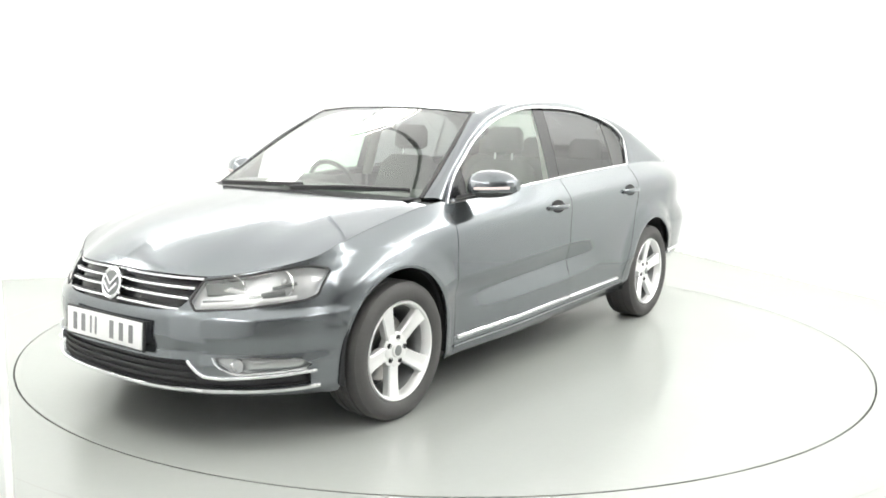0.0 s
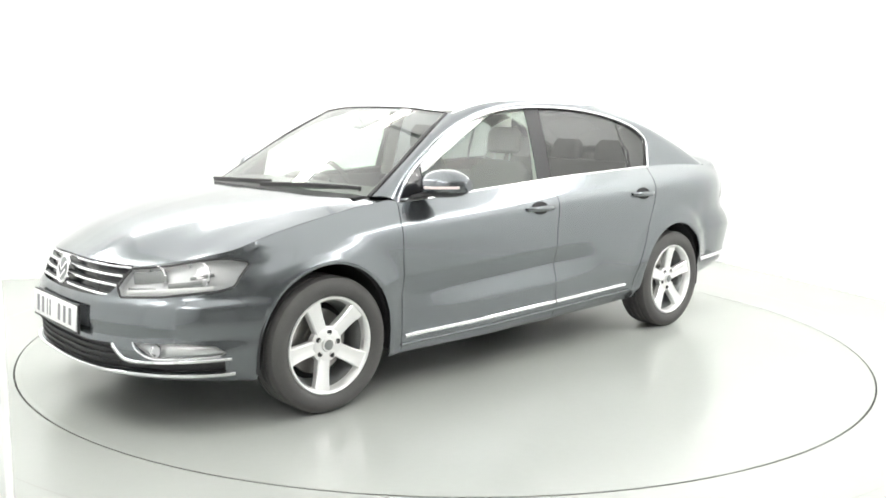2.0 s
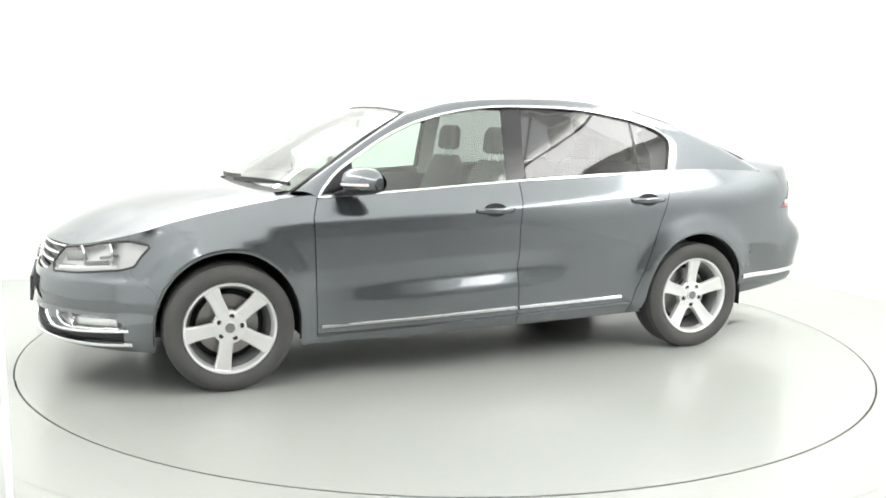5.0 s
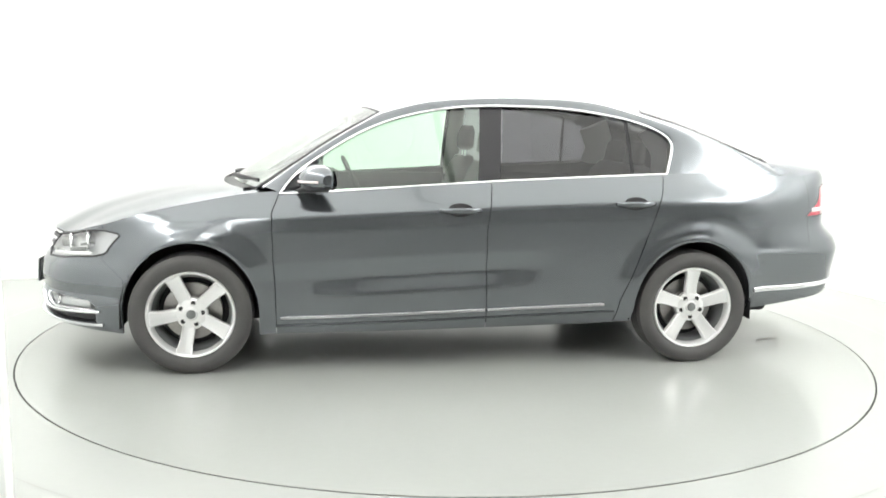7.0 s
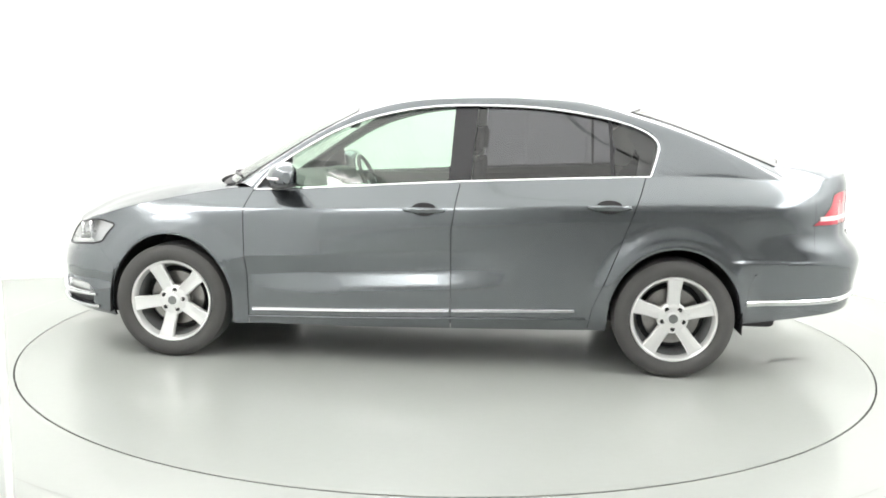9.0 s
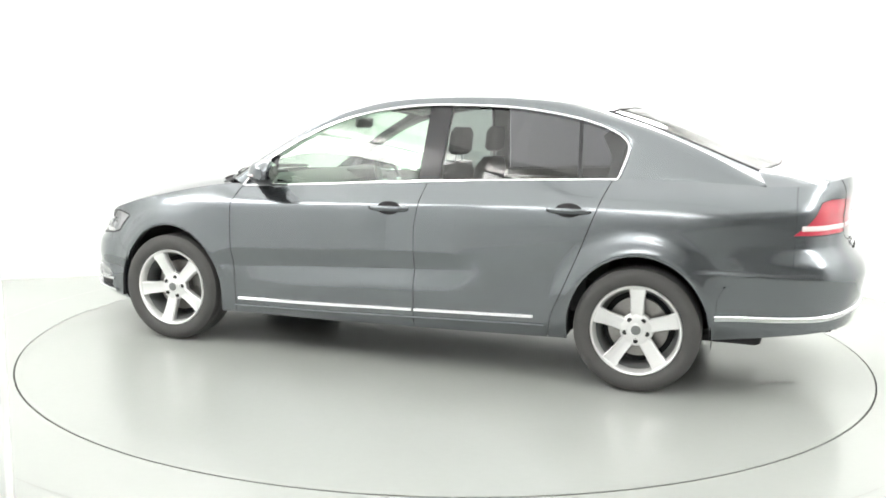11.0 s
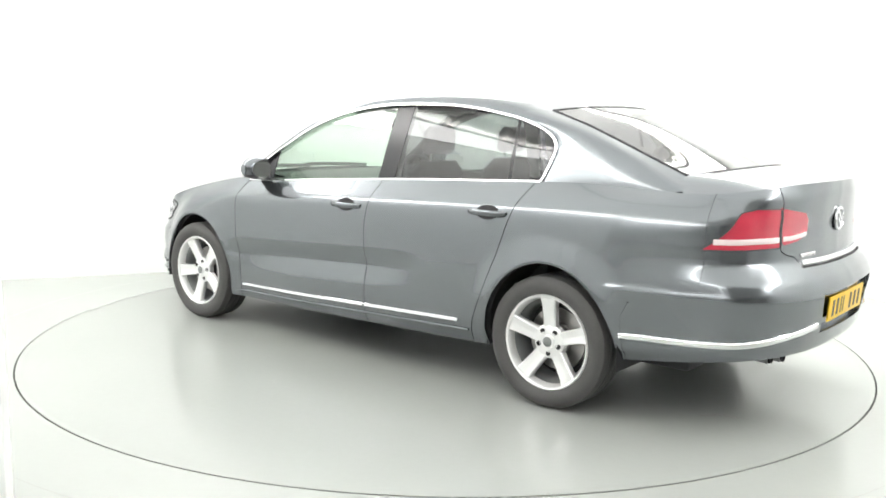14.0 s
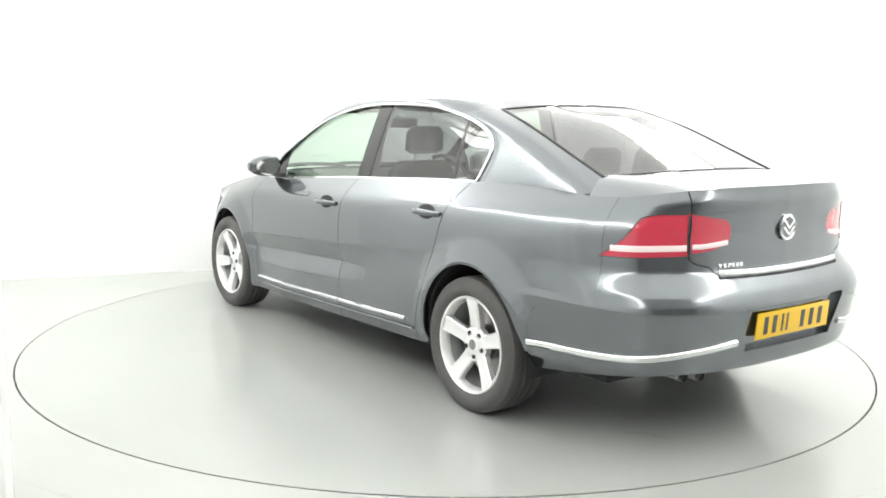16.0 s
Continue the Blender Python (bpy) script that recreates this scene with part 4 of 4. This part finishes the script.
def build_rear(car):
    pts = along_nose(-0.415, 0.415, lambda y: 0.749 + 0.004 * (y / 0.4) ** 2, 50, False)
    part("boot_trim", strip(pts, 0.022, 0.012, outward(pts), -0.002), CHROME, car, "chrome strip along the boot lid's lower edge")
    # dark strip laid on the skin as the shadow line under the chrome
    pts = along_nose(-0.42, 0.42, lambda y: 0.731 + 0.004 * (y / 0.4) ** 2, 50, False)
    part("boot_shadow_strip", strip(pts, 0.014, 0.003, outward(pts), 0.0), INNER, car, "dark strip standing in for the shadow line below the boot lid")
    emblem(body_yz(0, 0.915, False).x - 0.004, 0.915, 0.055, -1, 0, car)
    p = body_yz(0, 0.525, False)
    number_plate(pose(p.x + 0.016, 0, 0.534, 0, 0, -90) @ pose(0, 0, 0, 4, 0, 0), PLATE_YELLOW, car, "yellow rear number plate with dark bars", PLATE_INK, False)
    for y in np.linspace(0.40, 0.285, 6):
        q = body_yz(float(y), 0.782, False)
        part("badge_bar", box(q.x - 0.006, q.x + 0.006, y - 0.007, y + 0.007, 0.774, 0.790, 0.002), CHROME, car, "small chrome badge bar")
    for s in (1, -1):
        # white bands of the rear lamps
        ys = np.linspace(0.768, 0.55, 24)
        pts = [body_yz(float(y), 0.850 + 0.03 * (0.78 - y), False) for y in ys]
        part("lamp_band", either(strip(pts, 0.024, 0.004, outward(pts), -0.001), s), PINK_LENS, car, "white band across the rear lamp")
        ys = np.linspace(0.526, 0.36, 18)
        pts = [body_yz(float(y), 0.860 + 0.10 * max(0.0, 0.48 - y), False) for y in ys]
        part("lamp_band", either(strip(pts, 0.020, 0.004, outward(pts), -0.001), s), PINK_LENS, car)
        # bumper trim
        ys = np.linspace(0.366, 0.852, 60)
        zs = np.interp(ys, [0.366, 0.6, 0.852], [0.482, 0.452, 0.405])
        pts = [body_yz(float(y), float(z), False) for y, z in zip(ys, zs)]
        part("bumper_trim", either(strip(pts, 0.026, 0.013, outward(pts), -0.002), s), CHROME, car, "chrome strip along the rear bumper")
        loop = evenly(np.array(TAIL_OUT + TAIL_OUT[:1]), 50)
        pts = np.array([tuple(body_yz(y, z, False)) for y, z in loop[:-1]])
        part("lamp_seal", either(sweep(pts, oval(0.005, 0.005, 6), up=(-0.7, 0.7, 0.05), closed=True), s), BLACK, car)
    for y, x in ((0.50, -2.26), (0.435, -2.29)):
        p = tube([(x, y, 0.335), (x + 0.05, y, 0.338), (x + 0.35, y, 0.35)], 0.026, 16)
        q = part("exhaust_pipe", p, LAMP_GREY, car, "dark steel exhaust pipe")
        # dark disc on the capped end, coloured as the shade inside the pipe
        part("pipe_mouth_shade", lathe_at((x - 0.002, y, 0.335), 0.0215), INNER, q)
    bm = box(-2.12, -1.75, -0.55, 0.55, 0.31, 0.37, 0.03)
    part("rear_valance", bm, BLACK, car, "black panel below the rear bumper")


def lathe_at(c, r):
    bm = lathe([(0, 0.0), (r, 0.0), (r, 0.01)], 20)
    bm.transform(Matrix.Translation(c) @ pose(0, 0, 0, 0, 0, 90))
    return bm


def build_sides(car):
    for s in (1, -1):
        for x0, x1 in ((0.905, -0.176), (-0.19, -0.84)):
            xs = np.linspace(x0, x1, 24)
            pts = [body_xz(float(x), float(np.interp(x, [-0.84, 0.905], [0.338, 0.282]))) for x in xs]
            part("sill_trim", either(strip(pts, 0.019, 0.012, np.array([(0, 1, 0.1)] * 24), -0.001), s), CHROME, car, "chrome strip low on the door")
        xs = np.linspace(0.93, -0.90, 40)
        pts = [body_xz(float(x), float(np.interp(x, [-0.84, 0.905], [0.297, 0.243]))) for x in xs]
        part("sill_step", either(strip(pts, 0.012, 0.010, np.array([(0, 1, 0.25)] * 40), -0.003), s), PAINT, car)
        for hx, hz in ((-0.035, 0.852), (-1.0, 0.888)):
            c = body_xz(hx, hz)
            # flat dark ellipse on the door gives the shade of the handle's hollow
            shade_disc = lathe([(0, 0.003), (0.75, 0.003), (0.95, 0.002), (1.0, -0.004)], 32)
            for v in shade_disc.verts:
                v.co = Vector((v.co.x * 0.068 + c.x, v.co.y + c.y + 0.0015 - 0.17 * (v.co.z * 0.036), v.co.z * 0.036 + c.z + 0.004))
            h = part("door_handle", either(tube_handle(c), s), PAINT, car, "grey door handle over a dark disc for the recess's shade")
            part("handle_recess_shade", either(shade_disc, s), INNER, h, "flat dark disc standing in for the shaded hollow behind the handle")
        build_mirror(car, s)
        # black seals along the screens
    seal_w = np.concatenate([spline([(1.02, 0.705, 0.957), (0.83, 0.668, 1.082), (0.605, 0.613, 1.228), (0.375, 0.545, 1.356)], 30)])
    for s in (1, -1):
        part("windscreen_seal", either(sweep(seal_w + np.array([0.004, 0, 0.004]), oval(0.02, 0.008, 8), up=(0.5, 0.3, 0.8)), s), BLACK, car, "black strip beside the windscreen")
        seal_b = spline([(-1.13, 0.518, 1.382), (-1.36, 0.555, 1.312), (-1.64, 0.582, 1.204), (-1.88, 0.60, 1.108)], 30)
        part("rear_window_seal", either(sweep(seal_b + np.array([-0.002, 0, 0.002]), oval(0.012, 0.006, 8), up=(-0.4, 0.3, 0.85)), s), BLACK, car, "black strip beside the rear window")


def tube_handle(c):
    n = 22
    xs = np.linspace(-0.108, 0.108, n)
    pts = [c + Vector((x, 0.036 * (1 - (abs(x) / 0.112) ** 3.2), 0.004)) for x in xs]
    sc = [0.55 + 0.45 * math.sin(math.pi * (i + 0.5) / n) ** 0.4 for i in range(n)]
    return sweep(np.array([tuple(p) for p in pts]), oval(0.020, 0.030, 10), up=(0, 0.1, 1), scale=sc)


def build_mirror(car, s):
    # rounded housing: sections from the inner end to the tip
    rows = []
    for t in np.linspace(0, 1, 21):
        y = 0.795 + 0.228 * t
        k = max(0.10, (1 - abs(2 * t - 0.92) ** 2.6) if t < 0.96 else 0.0)
        k = math.sqrt(k)
        taper = 1 - 0.30 * t ** 2.4
        cx, cz = 0.712 - 0.055 * t, 1.004 + 0.010 * t
        ring = []
        for a in np.linspace(0, 2 * math.pi, 29)[:-1]:
            rx = 0.118 * (1 - 0.35 * t * t) if math.cos(a) > 0 else 0.050
            rz = 0.086 * taper if math.sin(a) > 0 else 0.060 * (1 - 0.2 * t * t)
            ring.append((cx + rx * k * np.sign(math.cos(a)) * abs(math.cos(a)) ** 0.85, y, cz + rz * (0.30 + 0.70 * k) * np.sign(math.sin(a)) * abs(math.sin(a)) ** 0.9))
        rows.append(ring + ring[:1])
    rows = np.array(rows)
    bm = sheet(rows)
    bm.faces.new([bm.verts.new(p) for p in rows[0][:-1]])
    bm.faces.new([bm.verts.new(p) for p in rows[-1][:-1]])
    bmesh.ops.remove_doubles(bm, verts=bm.verts[:], dist=1e-5)
    bmesh.ops.recalc_face_normals(bm, faces=bm.faces[:])
    low = bm.copy()
    bmesh.ops.delete(bm, geom=[f for f in bm.faces if f.calc_center_median().z < 0.984], context="FACES")
    bmesh.ops.delete(low, geom=[f for f in low.faces if f.calc_center_median().z >= 0.984], context="FACES")
    m = part("door_mirror", either(bm, s), PAINT, car, "grey door mirror with a black lower half")
    part("mirror_base", either(low, s), BLACK, m, "black lower mirror housing")
    arm = sweep(np.array([(0.785, 0.755, 0.945), (0.765, 0.80, 0.958), (0.735, 0.86, 0.972)]), oval(0.09, 0.03, 10), up=(0, 0, 1))
    part("mirror_arm", either(arm, s), BLACK, m)
    pts = [(0.712 - 0.055 * t + 0.118 * (1 - 0.35 * t * t) * math.sqrt(max(0.1, 1 - abs(2 * t - 0.92) ** 2.6)) + 0.001, 0.795 + 0.228 * t, 1.000 + 0.008 * t) for t in np.linspace(0.30, 0.90, 20)]
    part("mirror_lamp", either(strip(pts, 0.013, 0.006, np.array([(1, 0.3, 0)] * 20), -0.001), s), PINK_LENS, m, "clear turn lamp in the mirror")
    glass = lathe([(0, 0), (0.8, 0.0), (1.0, -0.02)], 32)
    for v in glass.verts:
        v.co = Vector((0.635 - 0.02 * v.co.x, 0.905 + v.co.x * 0.084, 1.014 + v.co.z * (0.054 - 0.008 * v.co.x)))
    part("mirror_glass", either(glass, s), MIRROR, m, "mirror glass")


def cushion(rows, n=20, power=2.6):
    """A rounded block from rows of (centre, half width, half depth), stacked along z."""
    out = []
    for (x, y, z), w, d in rows:
        ring = []
        for a in np.linspace(0, 2 * math.pi, n + 1)[:-1]:
            ca, sa = math.cos(a), math.sin(a)
            ring.append((x + d * np.sign(ca) * abs(ca) ** (2 / power), y + w * np.sign(sa) * abs(sa) ** (2 / power), z))
        out.append(ring + ring[:1])
    out = np.array(out)
    bm = sheet(out)
    bm.faces.new([bm.verts.new(p) for p in out[0][:-1]])
    bm.faces.new([bm.verts.new(p) for p in out[-1][:-1]])
    bmesh.ops.remove_doubles(bm, verts=bm.verts[:], dist=1e-5)
    bmesh.ops.recalc_face_normals(bm, faces=bm.faces[:])
    return bm


def build_cabin(car):
    for y in (0.36, -0.36):
        seat = part("front_seat", cushion([((0.14, y, 0.36), 0.22, 0.24), ((0.14, y, 0.40), 0.25, 0.27), ((0.14, y, 0.52), 0.25, 0.27), ((0.14, y, 0.55), 0.22, 0.24)]), CLOTH, car, "dark cloth front seat")
        part("backrest", cushion([((-0.12, y, 0.5), 0.22, 0.07), ((-0.14, y, 0.6), 0.25, 0.09), ((-0.20, y, 0.85), 0.245, 0.085), ((-0.245, y, 1.03), 0.22, 0.07), ((-0.26, y, 1.09), 0.15, 0.05)]), CLOTH, seat)
        part("headrest", cushion([((-0.262, y, 1.13), 0.09, 0.03), ((-0.265, y, 1.15), 0.125, 0.05), ((-0.275, y, 1.25), 0.12, 0.05), ((-0.28, y, 1.285), 0.09, 0.03)]), CLOTH, seat)
        for d in (-0.06, 0.06):
            part("headrest_post", tube([(-0.255, y + d, 1.07), (-0.262, y + d, 1.15)], 0.006), SATIN, seat)
    bench = part("rear_seat", cushion([((-0.82, 0, 0.38), 0.60, 0.24), ((-0.82, 0, 0.42), 0.62, 0.27), ((-0.82, 0, 0.54), 0.62, 0.27), ((-0.82, 0, 0.57), 0.6, 0.24)], power=5), CLOTH, car, "dark cloth rear bench")
    part("backrest", cushion([((-1.10, 0, 0.5), 0.6, 0.08), ((-1.14, 0, 0.7), 0.61, 0.09), ((-1.26, 0, 1.0), 0.58, 0.08), ((-1.29, 0, 1.06), 0.54, 0.05)], power=6), CLOTH, bench)
    for y in (0.38, 0, -0.38):
        part("headrest", cushion([((-1.30, y, 1.05), 0.10, 0.03), ((-1.30, y, 1.07), 0.13, 0.045), ((-1.315, y, 1.17), 0.12, 0.045), ((-1.32, y, 1.2), 0.09, 0.03)]), CLOTH, bench)
    part("parcel_shelf", box(-1.93, -1.32, -0.58, 0.58, 1.0, 1.03, 0.01), DASH, car, "dark parcel shelf")
    prof = [(1.10, 0.955), (0.85, 0.975), (0.70, 0.965), (0.60, 0.93), (0.565, 0.87), (0.60, 0.72), (0.72, 0.62), (1.10, 0.60)]
    grid = [[(x, y, z) for x, z in prof] for y in np.linspace(-0.69, 0.69, 8)]
    dash = part("dashboard", sheet(grid), DASH, car, "dark dashboard")
    part("binnacle", cushion([((0.66, -0.36, 0.93), 0.17, 0.10), ((0.66, -0.36, 0.985), 0.16, 0.09), ((0.66, -0.36, 1.0), 0.12, 0.06)]), DASH, dash)
    ring = [(0.185 * math.cos(a), 0.185 * math.sin(a), 0) for a in np.linspace(0, 2 * math.pi, 41)[:-1]]
    wheel = sweep(np.array(ring), oval(0.028, 0.028, 8), closed=True)
    wm = Matrix.Translation((0.46, -0.36, 0.90)) @ pose(0, 0, 0, 0, -66, 0)
    wheel.transform(wm)
    w = part("steering_wheel", wheel, DASH, car, "dark steering wheel")
    hubp = cushion([((0, 0, -0.02), 0.075, 0.065), ((0, 0, 0.015), 0.07, 0.06), ((0, 0, 0.025), 0.05, 0.04)])
    hubp.transform(wm)
    part("steering_hub", hubp, DASH, w)
    for a in (90, -90, 180):
        b = box(0.05, 0.18, -0.02, 0.02, -0.008, 0.008, 0.004)
        b.transform(wm @ pose(0, 0, 0, 0, 0, a))
        part("steering_spoke", b, SATIN, w)
    glass = cushion([((0.50, 0.0, 1.262), 0.10, 0.012), ((0.50, 0.0, 1.275), 0.125, 0.022), ((0.495, 0.0, 1.318), 0.125, 0.022), ((0.495, 0.0, 1.33), 0.10, 0.012)])
    m = part("interior_mirror", glass, DASH, car, "dark interior mirror behind the windscreen")
    part("mirror_stalk", tube([(0.51, 0, 1.30), (0.53, 0, 1.325), (0.545, 0, 1.335)], 0.012), DASH, m)
    for y in (0.36, -0.36):
        part("sun_visor", box(0.18, 0.36, y - 0.19, y + 0.19, 1.365, 1.378, 0.005), LINING, car, "pale folded sun visor")
    for s in (1, -1):
        for x0, x1 in ((0.88, -0.16), (-0.22, -1.08)):
            bm = box(x0 if x0 < x1 else x1, x0 if x0 > x1 else x1, 0.69, 0.715, 0.35, 0.955, 0.01)
            part("door_lining", either(bm, s), DASH, car, "dark door lining")
        post = sweep(np.array([(-0.22, 0.70, 0.95), (-0.235, 0.64, 1.2), (-0.25, 0.575, 1.39)]), oval(0.10, 0.03, 8), up=(0, 1, 0.3))
        part("inner_pillar", either(post, s), LINING, car, "pale inner pillar trim")
        post = sweep(np.array([(-1.25, 0.66, 1.03), (-1.27, 0.61, 1.16), (-1.2, 0.545, 1.30)]), oval(0.2, 0.03, 8), up=(0, 1, 0.3))
        part("inner_pillar", either(post, s), LINING, car)


car = build_car()


def motions():
    rows = [(t, pose(0, 0, 0, 0, 0, 180 + a)) for t, a in TURN]
    walk(turntable, [(t, pose(DISC_X, 0, 0) @ m) for t, m in rows])
    walk(car, [(t, m @ pose(CAR_X, CAR_Y, 0.0)) for t, m in rows])


motions()
